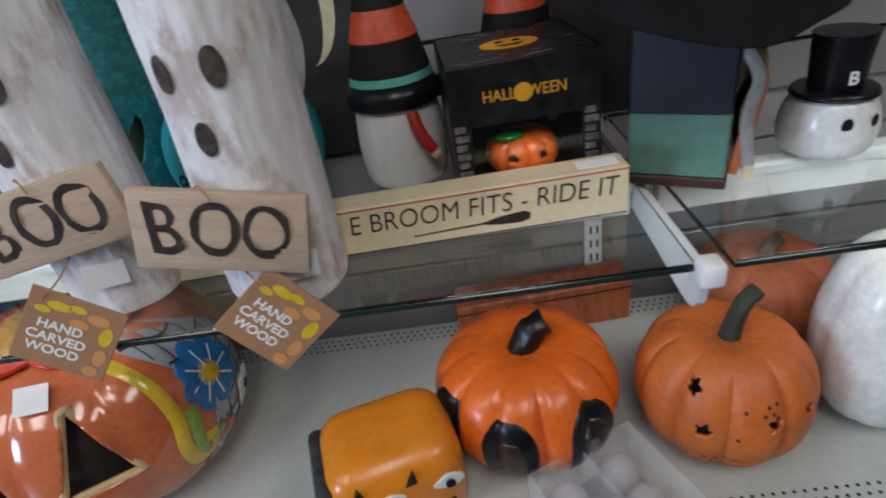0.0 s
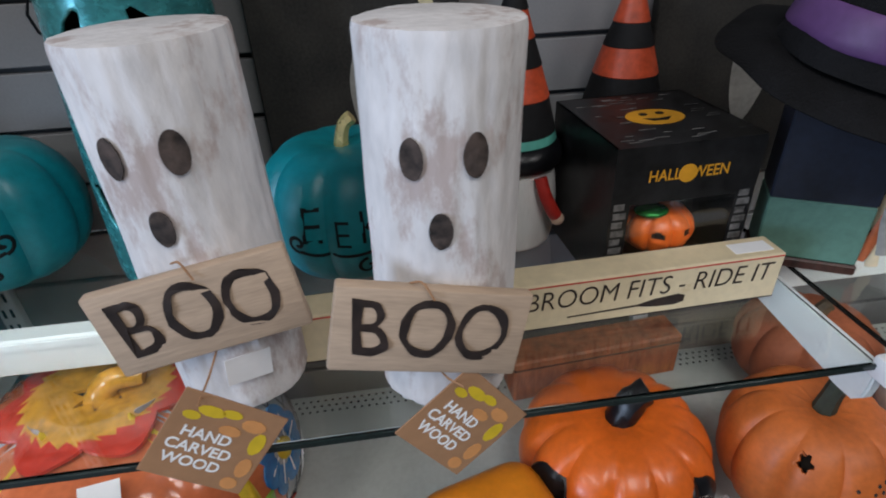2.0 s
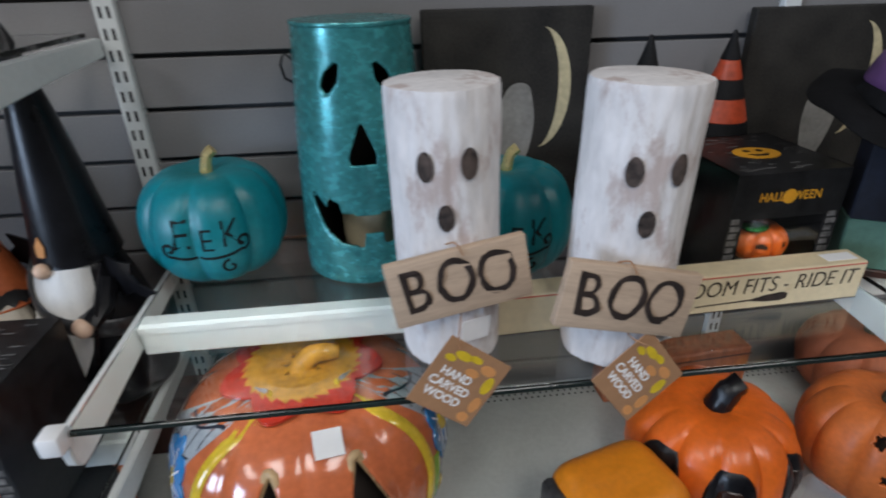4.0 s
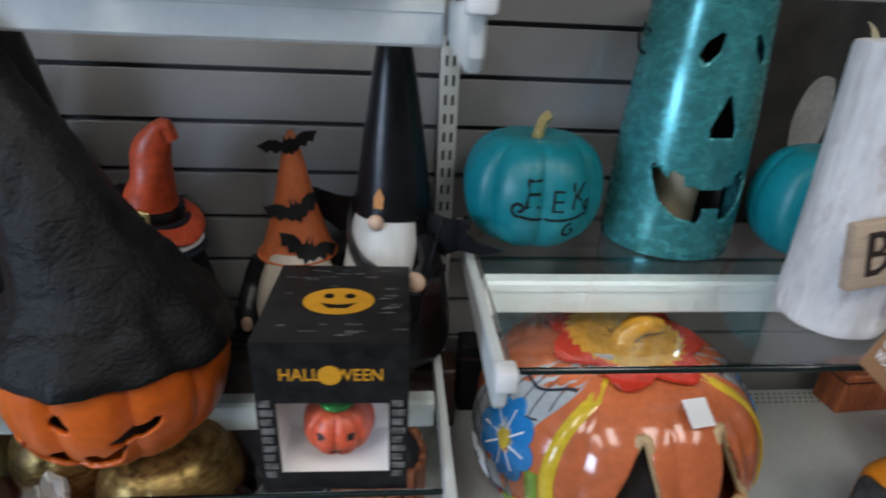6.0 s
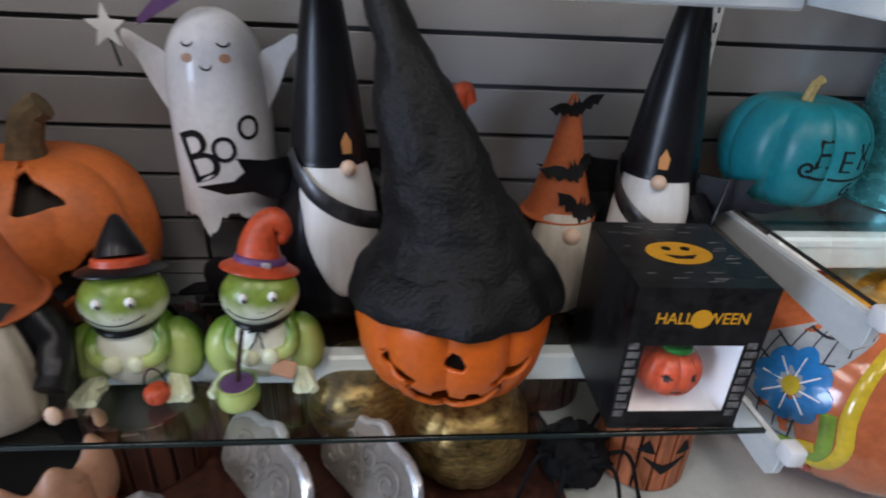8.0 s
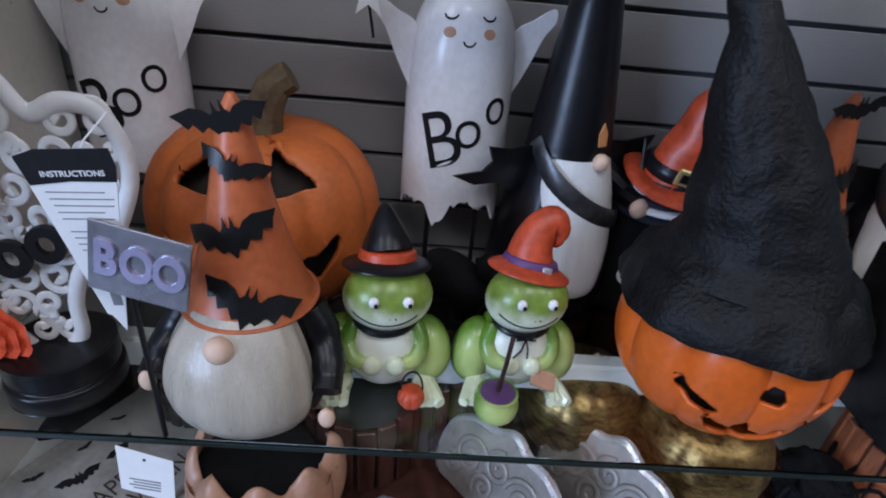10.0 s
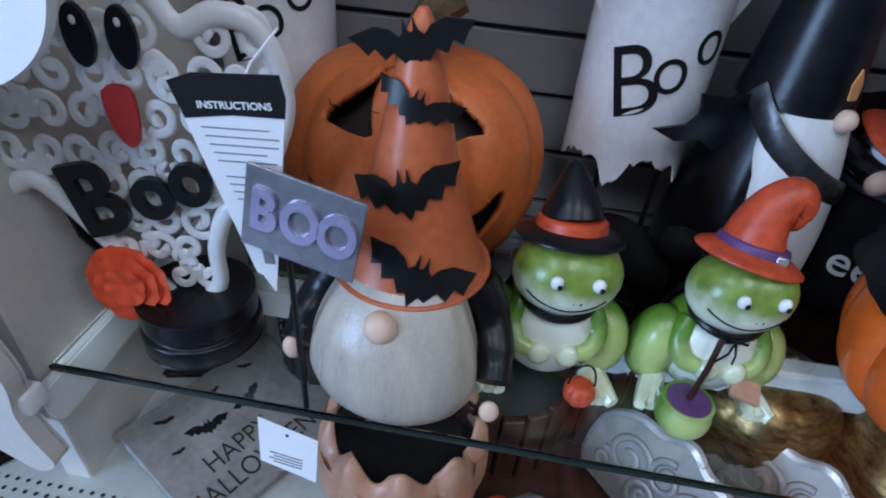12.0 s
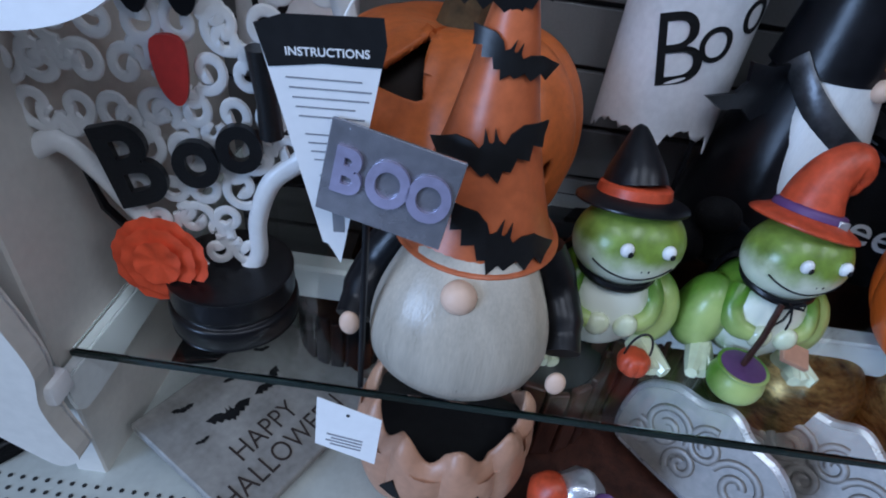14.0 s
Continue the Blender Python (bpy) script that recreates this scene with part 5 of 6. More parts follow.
def metal_ghost(x, y, z, rz):
    t = thing("metal_ghost", x, y, z, rz, "white sheet-metal ghost lettered BOO on black stakes", "ghost figure", "metal ghosts")
    R, top = 0.073, 0.4

    def rad(a, q):
        k = max(0.0, (q - 0.3) / 0.1)
        return R * (1 - 0.05 * (q - 0.1)) * math.sqrt(max(0.0, 1 - min(1, k) ** 2.4)) if q > 0.3 else R * (1 + 0.08 * (0.3 - q))
    rng = random.Random(8)
    teeth = [rng.uniform(0.0, 0.05) for _ in range(16)]

    def fn(a, q, r):
        if abs(a) > 1.75:
            return None
        ragged = 0.125 + 0.012 * math.sin(a * 9 + 1) + 0.014 * math.sin(a * 5) + teeth[int((a + 2) * 3.6) % 16] * 0.35
        return (rad(a, max(q, ragged)), 0, a, max(q, ragged))
    prof = [(1, q) for q in np.linspace(0.09, 0.3, 30)] + [(1, 0.3 + 0.1 * math.sin(u)) for u in np.linspace(0.08, 1.5, 16)]
    bm = lathe(prof, 96, 0, fn, False)
    bmesh.ops.delete(bm, geom=[f for f in bm.faces if f.calc_area() < 1e-9 or len(f.verts) > 4], context="FACES")
    thicken(part("sheet", bm, "ghost_metal", t), 0.002)
    wing = [tuple(q) for q in loop([(0, 0.03), (0.03, 0.05), (0.056, 0.062), (0.06, 0.048), (0.045, 0.03), (0.03, 0.0), (0.012, -0.03), (0, -0.04)], 36)]
    for sx in (-1, 1):
        part("arm", move(plate([(sx * q, w) for q, w in wing], 0.002), sx * 0.06, -0.022, 0.31, 0, 0, sx * 14), "ghost_metal", t, "flared sheet-metal arm", False)
        part("blush", wrap(plate(oval(0.008, 0.0055, 14), 0.0004, 1), rad, sx * 0.38, 0.345, 0.0003), "peach", t, "pink painted cheek")
        lid = [(sx * 0.03 + 0.011 * math.cos(u), 0.364 - 0.006 * math.sin(u)) for u in np.linspace(0.2, 2.9, 10)]
        part("eyelid", wrap(ribbon(lid, 0.0012), rad, 0, 0, 0.0004), "black_matte", t, "closed painted eye")
        part("stake", tube([(sx * 0.035, -0.06, 0.0), (sx * 0.035, -0.06, 0.2)], 0.0035, 8), "black", t, "black metal stake")
    part("base_bar", block(-0.06, 0.06, -0.075, -0.045, 0, 0.006, 0.002), "black", t, "black metal foot", False)
    mouth = [(0.008 * math.cos(u), 0.338 - 0.006 * math.sin(u)) for u in np.linspace(0.1, 3.0, 10)]
    part("smile", wrap(ribbon(mouth, 0.0011), rad, 0, 0, 0.0004), "black_matte", t, "small painted smile")
    for ch, a, q, sz, tl in (("B", -0.36, 0.222, 0.1, 0.3), ("o", 0.12, 0.24, 0.074, 0.2), ("o", 0.64, 0.266, 0.07, 0.2)):
        part("letter", wrap(lettering(ch, sz, 0.0012, -0.0005), rad, a, q, 0.0004, tl), "black_matte", t, "black painted letter")
    hatp = move(plate([(-0.05, -0.008), (0.05, 0.012), (0.052, 0.02), (0.02, 0.02), (0.014, 0.07), (-0.006, 0.02), (-0.048, 0.0)], 0.004), -0.035, -0.05, 0.4, 0, -16)
    part("hat", hatp, "purple", t, "small dark witch hat", False)
    part("star", move(plate(star(0.026), 0.004), -0.125, -0.04, 0.375), "paper", t, "white metal star", False)
    t.scale = (0.94, 0.85, 1.06)
    part("star_stem", tube([(-0.125, -0.038, 0.37), (-0.118, -0.036, 0.33)], 0.0018, 6), "black", t)


metal_ghost(-1.502, 0.76, Z_A, 4)
metal_ghost(-1.93, 0.78, Z_A, 6)


def cat_in_hat(x, y, z, rz):
    t = thing("black_cat_figure", x, y, z, rz, "black figure in a buckled orange witch hat lettered eek", "cat figure")
    part("body", lathe([(0.001, 0), (0.05, 0), (0.066, 0.01), (0.072, 0.06), (0.062, 0.12), (0.05, 0.17), (0.03, 0.195), (0.001, 0.2)], 44, 34), "black_felt", t)
    for k in range(5):
        q = 0.15 + 0.011 * k
        part("striped_collar", lathe([(0.045, q), (0.063 - 0.004 * k, q + 0.001), (0.063 - 0.004 * k, q + 0.0085), (0.045, q + 0.0095)], 40, 8), "paper" if k % 2 else "navy", t, "white and navy striped collar")
    part("hat_brim", move(crumple(lathe([(0.001, 0), (0.052, -0.004), (0.067, -0.008), (0.068, -0.003), (0.052, 0.005), (0.001, 0.008)], 44, 22), 0.008, 18, 3), 0, -0.005, 0.2, 10, 14), "red_hat", t, "curled orange hat brim")
    part("hat_cone", move(crumple(tube(curve([(0, 0, 0), (0.0, 0, 0.042), (0.003, 0, 0.085), (0.01, 0, 0.122), (0.022, 0, 0.142), (0.034, 0, 0.128)], 24), [0.039 - 0.00135 * k for k in range(24)], 18), 0.006, 26, 5), 0, -0.005, 0.203, 8, 10), "red_hat", t, "bent orange hat cone")
    part("hat_band", move(lathe([(0.025, 0.006), (0.0415, 0.007), (0.04, 0.024), (0.025, 0.025)], 40, 8), 0, -0.005, 0.203, 8, 10), "black", t, "black hat band")
    bk = part("buckle", move(block(-0.014, 0.014, -0.002, 0.002, -0.012, 0.012, 0.002), 0.006, -0.0485, 0.217, 8, 10), "gold", t, "gold buckle", False)
    part("buckle_gap", move(block(-0.008, 0.008, -0.001, 0.001, -0.006, 0.006, 0.0), 0.006, -0.0511, 0.217, 8, 10), "black", t, "", False)
    part("letter", wrap(lettering("eek", 0.05, 0.0015, 0.0002), lambda a, q: float(np.interp(q, [0.01, 0.06, 0.12], [0.067, 0.073, 0.063])), -0.25, 0.075, 0.0006), "paper", t, "white lettering")


cat_in_hat(-1.206, 0.735, Z_A, -6)


def scroll_ghost(x, y, z, rz):
    t = thing("scrollwork_ghost", x, y, z, rz, "white scrollwork ghost lettered Boo on a round black base", "ghost figure")
    part("base", lathe([(0.001, 0), (0.052, 0), (0.057, 0.003), (0.0575, 0.02), (0.053, 0.024), (0.0525, 0.027), (0.055, 0.03), (0.054, 0.05), (0.05, 0.054), (0.001, 0.055)], 56, 44), "black", t, "round black stepped base")
    out = [(0.0, 0.04), (0.026, 0.062), (0.03, 0.1), (0.046, 0.135), (0.076, 0.157), (0.098, 0.19), (0.112, 0.225), (0.108, 0.258), (0.092, 0.281), (0.064, 0.286), (0.036, 0.277), (0.014, 0.304), (-0.014, 0.321), (-0.05, 0.316), (-0.078, 0.285), (-0.1, 0.268), (-0.14, 0.262), (-0.165, 0.235), (-0.163, 0.185), (-0.148, 0.153), (-0.118, 0.161), (-0.094, 0.138), (-0.068, 0.1), (-0.034, 0.06), (-0.016, 0.04)]
    edge = [tuple(q) for q in loop(out, 130)]
    f = part("outline", tube([(a, 0, b) for a, b in edge], 0.0085, 10, None, True, 0.75), "lace", t, "thick white outline")
    rng = random.Random(4)
    k = 0
    for row in range(9):
        for col in range(10):
            cx, cz = -0.155 + 0.029 * col + (0.0145 if row % 2 else 0), 0.07 + 0.029 * row
            if not inside(edge, cx, cz) or not all(inside(edge, cx + 0.006 * u, cz + 0.006 * w) for u, w in ((1, 0), (-1, 0), (0, 1), (0, -1))):
                continue
            st, sg = rng.uniform(0, 6.28), (1 if k % 2 else -1)
            k += 1
            r = rng.uniform(0.0135, 0.0175)
            q = spiral(cx, cz, r, 1.15, st, 22, sg)
            bm = tube([(a, 0, b) for a, b in q], [0.004] * 16 + [0.0042, 0.0045, 0.005, 0.0056, 0.006, 0.0056], 8, None, False, 0.7)
            q2 = spiral(cx + 1.55 * r * math.cos(st), cz + 1.55 * r * math.sin(st), r * 0.62, 0.9, st + math.pi, 14, -sg)
            if all(inside(edge, a, b) for a, b in q2):
                tube([(a, 0, b) for a, b in q2], [0.004] * 10 + [0.0045, 0.005, 0.0055, 0.005], 8, bm, False, 0.7)
            part("scroll", bm, "lace", t, "white curled scroll")
    for ch, dx, dz, sz in (("B", -0.064, 0.146, 0.092), ("o", -0.014, 0.157, 0.074), ("o", 0.022, 0.17, 0.074)):
        part("letter", move(lettering(ch, sz * 0.93, 0.007, 0.002), dx, -0.006, dz, 0, -12), "black_glitter", t, "black glitter letter")
    part("letter", tube([(0.05, -0.011, 0.176), (0.049, -0.011, 0.2), (0.047, -0.011, 0.236)], [0.01, 0.009, 0.012], 10), "black_glitter", t, "black glitter exclamation mark")
    for dx in (-0.036, -0.004):
        part("eye", move(plate(oval(0.011, 0.02, 18), 0.005), dx, -0.004, 0.27), "black", t, "black oval eye")
        part("glint", blob(dx, -0.0095, 0.28, 0.0025, 0.001, 0.003, None, 8, 6), "paper", t)
    part("tongue", move(plate([tuple(q) for q in loop([(-0.012, 0.02), (0.01, 0.022), (0.012, -0.01), (0.004, -0.02), (-0.008, -0.008)], 24)], 0.005), -0.021, -0.004, 0.214, 0, 6), "red", t, "bright red tongue")
    rose = bmesh.new()
    for k, (rr, dy, ruffle) in enumerate(((0.04, 0.0, 9), (0.031, -0.003, 8), (0.02, -0.006, 7))):
        disc = []
        for j in range(6):
            r = rr * (j + 0.5) / 5.5
            disc.append([rose.verts.new((r * (1 + 0.02 * math.sin(2 * ruffle * u)) * math.cos(u), dy - 0.0012 * (j / 5) ** 2 * math.sin(ruffle * u + k) - 0.004 * (j / 5), r * (1 + 0.02 * math.sin(2 * ruffle * u)) * math.sin(u))) for u in [2 * math.pi * i / 60 for i in range(60)]])
        for j in range(5):
            for i in range(60):
                rose.faces.new((disc[j][i], disc[j][(i + 1) % 60], disc[j + 1][(i + 1) % 60], disc[j + 1][i]))
        rose.faces.new(disc[0])
    bmesh.ops.recalc_face_normals(rose, faces=rose.faces[:])
    part("flower", move(rose, -0.052, -0.012, 0.07, -10, 0, -10), mat_name("coral"), t, "bright coral felt flower")
    for q in t.children:
        if q.name.split(".")[0] not in ("base", "flower"):
            q.scale, q.location = (0.92, 1.0, 1.11), (0.0, 0.0, -0.0072)
    part("feather", tube([(-0.075, 0.02, 0.06), (-0.1, 0.02, 0.1), (-0.11, 0.02, 0.15)], [0.004, 0.004, 0.001], 7), "black", t, "black quill")


M["coral"] = mat("coral_felt", (0.85, 0.1, 0.03), 0.7, var=0.15)
scroll_ghost(-1.915, 0.495, Z_A, 12)


def instruction_tag(x, y, z):
    t = thing("instruction_tag", x, y, z, 4, "folded white instruction leaflet hanging on the ghost", "paper tag", "", 3, -2)
    pts = [(-0.036, 0.17), (-0.02, 0.176), (0.034, 0.178), (0.036, 0.165), (0.004, 0.0), (-0.004, 0.018), (-0.008, 0.02)]
    part("leaflet", plate(pts, 0.0012), "paper", t, "white printed leaflet", False)
    part("header", move(plate([(-0.0363, 0.172), (-0.02, 0.178), (0.0345, 0.18), (0.0365, 0.165), (0.034, 0.152), (0.0, 0.152), (-0.031, 0.148)], 0.0006), y=-0.0013), "black_matte", t, "black printed header", False)
    part("title", move(lettering("INSTRUCTIONS", 0.0068, 0.0003, 0.0001), 0.003, -0.0019, 0.1585, 0, -2), "paper", t, "white printed title", False)
    for k in range(13):
        if k in (5, 10):
            continue
        q = 0.142 - 0.006 * k
        w = 0.026 - 0.0014 * k
        part("text_line", block(-w + 0.004, w + (0.003 if k % 3 else -0.004), -0.0016, -0.0012, q, q + 0.0009, 0), "print_grey", t, "line of small print", False)
    part("barcode", block(0.0, 0.008, -0.0016, -0.0012, 0.03, 0.05, 0), "print_grey", t, "small barcode", False)
    part("tie", tube([(0.01, 0, 0.172), (0.016, 0.004, 0.184), (0.03, 0.02, 0.2)], 0.0008, 5), "paper", t, "clear plastic tie")


instruction_tag(-1.806, 0.438, 1.128)


def plank_crate(x, y, z, w, d, h, n, label, m):
    t = thing("plank_box", x, y, z, 0, label, "wooden box")
    for k in range(n):
        part("plank", block(-w / 2, w / 2, -d / 2, d / 2, h * k / n + 0.0005, h * (k + 1) / n - 0.001, 0.0015), m if k % 2 else "black_matte", t, "", False)


plank_crate(-1.22, 0.74, Z_A, 0.46, 0.07, 0.03, 3, "low brown plank box against the wall", "brown_slat")


def crow(x, y, z, rz):
    t = thing("black_crow", x, y, z, rz, "black crow ornament on thin feet", "bird ornament")
    part("body", move(blob(0, 0, 0, 0.03, 0.055, 0.032), 0, 0, 0.06, 25), "black_felt", t)
    part("head", blob(0, -0.05, 0.095, 0.02, 0.024, 0.02), "black_felt", t)
    part("beak", tube([(0, -0.068, 0.094), (0, -0.09, 0.088)], [0.007, 0.001], 8), "black", t)
    part("tail", move(block(-0.018, 0.018, 0, 0.07, -0.004, 0.004, 0.003), 0, 0.04, 0.045, -20), "black_felt", t)
    for sx in (-1, 1):
        part("leg", tube([(sx * 0.012, 0, 0.04), (sx * 0.014, -0.005, 0.002), (sx * 0.014, -0.03, 0.002)], 0.002, 6), "black", t)


crow(-1.485, 0.66, Z_A, 60)

# ---------------------------------------------------------------- things on the steel deck
def talavera_pumpkin(x, y, z, rz):
    t = thing("talavera_pumpkin", x, y, z, rz, "large glossy painted ceramic pumpkin with flowers and cut eyes", "pumpkin")
    R, H = 0.176, 0.258
    g = Gourd(R, H, 10, 0.035, 0.62, 0.06, 0.3)
    e1 = [(-0.038, -0.045), (0.04, -0.04), (0.009, 0.05), (0.001, 0.052)]
    e2 = [(-q, w) for q, w in e1]
    mouth = [(-0.08, 0.02), (-0.04, 0.0), (0.04, 0.0), (0.08, 0.02), (0.05, -0.03), (-0.05, -0.03)]
    thicken(part("body", g.mesh(190, 100, [(e1, -0.34, 0.172), (e2, 0.36, 0.172), (mouth, 0, 0.07)]), "talavera_orange", t), 0.008)
    # added blob, coloured dark for the shade seen through the eyes and mouth
    part("dark_insert", blob(0, 0, 0.14, 0.14, 0.14, 0.11), "inside", t, "dark blob in place of the hollow's shade")
    for poly, a in ((e1, -0.34), (e2, 0.36)):
        pts = []
        for q, w in poly:
            aa = a + q / g.rad(a, 0.172)
            r = g.rad(aa, 0.172 + w) + 0.0005
            pts.append((r * math.sin(aa), -r * math.cos(aa), 0.172 + w))
        fine = []
        for i in range(len(pts)):
            p0, p1 = np.array(pts[i]), np.array(pts[(i + 1) % len(pts)])
            fine += [p0 + (p1 - p0) * u for u in np.linspace(0, 1, 8, endpoint=False)]
        part("eye_rim", tube(fine, 0.0052, 8, None, True), "cutrim", t, "tan rim of the cut eye")
    # grey lattice sides
    for sx in (-1, 1):
        poly = [(sx * q, w) for q, w in ((0.0, -0.1), (0.03, -0.02), (0.02, 0.05), (-0.02, 0.1), (-0.05, 0.118), (-0.02, 0.118), (0.06, 0.1), (0.13, 0.04), (0.14, -0.04), (0.1, -0.1))]
        poly = [tuple(q) for q in loop(poly, 50)]
        a0 = sx * 0.98
        part("lattice_panel", wrap(plate(poly, 0.0008, 2), g.rad, a0, 0.145, 0.0004), "talavera_grey", t, "grey glazed lattice panel")
        for k in range(9):
            for d in (0, 1):
                seg = [(sx * (-0.04 + 0.18 * u), -0.1 + 0.027 * k + 0.006 * math.sin(u * 9)) if d == 0 else (sx * (-0.035 + 0.022 * k), -0.1 + 0.22 * u) for u in np.linspace(0, 1, 26)]
                run = [q for q in seg if inside(poly, q[0], q[1])]
                if len(run) > 4:
                    part("lattice_line", wrap(ribbon(run, 0.0011), g.rad, a0, 0.145, 0.0013), "navy", t, "thin dark painted line")
        for fx, fz, fr, petal, core in ((0.05, 0.022, 0.048, "talavera_blue", "talavera_yellow"), (0.03, -0.09, 0.036, "talavera_red", "paper"), (0.105, -0.055, 0.03, "paper", "black_matte")):
            for p in range(8):
                q = 2 * math.pi * p / 8
                part("petal", wrap(plate(oval(fr * 0.34, fr * 0.34, 12, sx * fx + fr * 0.66 * math.cos(q), fz + fr * 0.66 * math.sin(q)), 0.002, 1), g.rad, a0, 0.145, 0.001), petal, t, {"talavera_blue": "blue painted petal", "talavera_red": "red painted petal"}.get(petal, "white painted petal"))
                part("petal_line", wrap(ribbon([(sx * fx + fr * 0.25 * math.cos(q), fz + fr * 0.25 * math.sin(q)), (sx * fx + fr * 0.75 * math.cos(q), fz + fr * 0.75 * math.sin(q))], 0.0011), g.rad, a0, 0.145, 0.0032), "paper", t)
            part("flower_core", wrap(plate(oval(fr * 0.24, fr * 0.24, 14, sx * fx, fz), 0.0035, 1), g.rad, a0, 0.145, 0.001), core, t)
        scroll = [(sx * q, w) for q, w in ((-0.02, 0.115), (0.02, 0.075), (0.028, 0.02), (0.02, -0.03), (0.03, -0.065), (0.055, -0.07), (0.06, -0.05), (0.045, -0.043))]
        part("yellow_scroll", wrap(ribbon([tuple(q) for q in curve(scroll, 34)], 0.0085), g.rad, sx * 0.72, 0.145, 0.001), "talavera_yellow", t, "yellow painted scroll")
        part("green_scroll", wrap(ribbon([(q[0] + sx * 0.018, q[1] - 0.008) for q in curve(scroll[2:], 24)], 0.008), g.rad, sx * 0.72, 0.145, 0.0006), "talavera_green", t, "green painted leaf scroll")
    # leaf cap
    for k in range(7):
        a = 2 * math.pi * k / 7 + 0.45
        leaf = [tuple(q) for q in loop([(0, 0), (0.03, 0.024), (0.062, 0.03), (0.084, 0.0), (0.062, -0.03), (0.03, -0.024)], 30)]
        bm = plate(leaf, 0.004, 2)
        for v in bm.verts:
            q, dep, w = v.co
            ang = a + w / max(q, 0.03) * 0.9
            rr = 0.015 + q
            zz = float(np.interp(rr, [0.0, 0.05, 0.09, 0.12, 0.15], [H * 0.955, H * 0.985, H * 0.975, H * 0.93, H * 0.85])) - dep + 0.001
            v.co = (rr * math.sin(ang), -rr * math.cos(ang), zz)
        for f in bm.faces:
            c = f.calc_center_median()
            f.material_index = 1 if math.hypot(c.x, c.y) > 0.068 else 0
        bmesh.ops.recalc_face_normals(bm, faces=bm.faces[:])
        part("leaf", bm, ["leaf_orange", "talavera_red"], t, "yellow leaf with a red edge")
    part("stem", move(tube(curve([(0, 0, 0), (0.004, 0, 0.012), (0.02, -0.004, 0.024), (0.045, -0.006, 0.022)], 12), [0.02, 0.018, 0.016, 0.015, 0.014, 0.014, 0.013, 0.013, 0.012, 0.012, 0.011, 0.009], 10), z=H * 0.96), "leaf_orange", t, "curled yellow stem")
    lr = g.rad(0.16, 0.236) + 0.007
    part("price_label", move(block(-0.016, 0.016, -0.0005, 0.0005, -0.015, 0.015, 0), lr * math.sin(0.16), -lr * math.cos(0.16), 0.243, -52, 8, 9), "paper", t, "white price label", False)
    t.scale = (1.1, 1.1, 1.07)


talavera_pumpkin(-0.556, 0.575, Z_DECK, 8)


def house_pumpkin(x, y, z, rz):
    t = thing("orange_pumpkin", x, y, z, rz, "glossy orange pumpkin with black arched windows and leaf shapes", "pumpkin")
    g = Gourd(0.126, 0.172, 12, 0.085, 0.62, 0.12, 0.2)
    part("body", g.mesh(150, 70, []), "orange", t)

    def arch_patch(a, z0, z1, half, proud):
        """A raised arch-topped panel that follows the ribbed body."""
        bm, rows, nu, nv = bmesh.new(), [], 14, 16
        for j in range(nv + 1):
            v = j / nv
            wide = half * (1.0 if v < 0.6 else math.sqrt(max(0.02, 1 - ((v - 0.6) / 0.4) ** 2)))
            row = []
            for i in range(nu + 1):
                u = 2 * i / nu - 1
                zz = z0 + (z1 - z0) * v
                aa = a + u * wide / 0.126
                r = g.rad(aa, zz) + (-0.002 if i in (0, nu) or j in (0, nv) else proud)
                row.append(bm.verts.new((r * math.sin(aa), -r * math.cos(aa), zz)))
            rows.append(row)
        for r0, r1 in zip(rows, rows[1:]):
            for i in range(nu):
                bm.faces.new((r0[i], r0[i + 1], r1[i + 1], r1[i]))
        for f in bm.faces:
            f.smooth = True
        return bm

    for a in (-0.4, 0.5, -1.25):
        part("arch", arch_patch(a, 0.03, 0.138, 0.039, 0.0028), "black", t, "glossy black arched window")
        # solid brown panel, coloured as the dim inside of an open arch
        part("pane", arch_patch(a, 0.036, 0.116, 0.024, 0.0042), mat_name("glow_inside"), t, "dark brown panel in place of the arch's shaded inside")
    part("stem", move(crumple(stem(0.046, 0.022, 0.017, (0.026, 0.0), 10), 0.004, 40), z=g.top - 0.008), "black", t, "glossy black stem")


M["glow_inside"] = mat("brown_gloss", (0.03, 0.012, 0.008), 0.25)
house_pumpkin(0.05, 0.54, Z_DECK, 6)


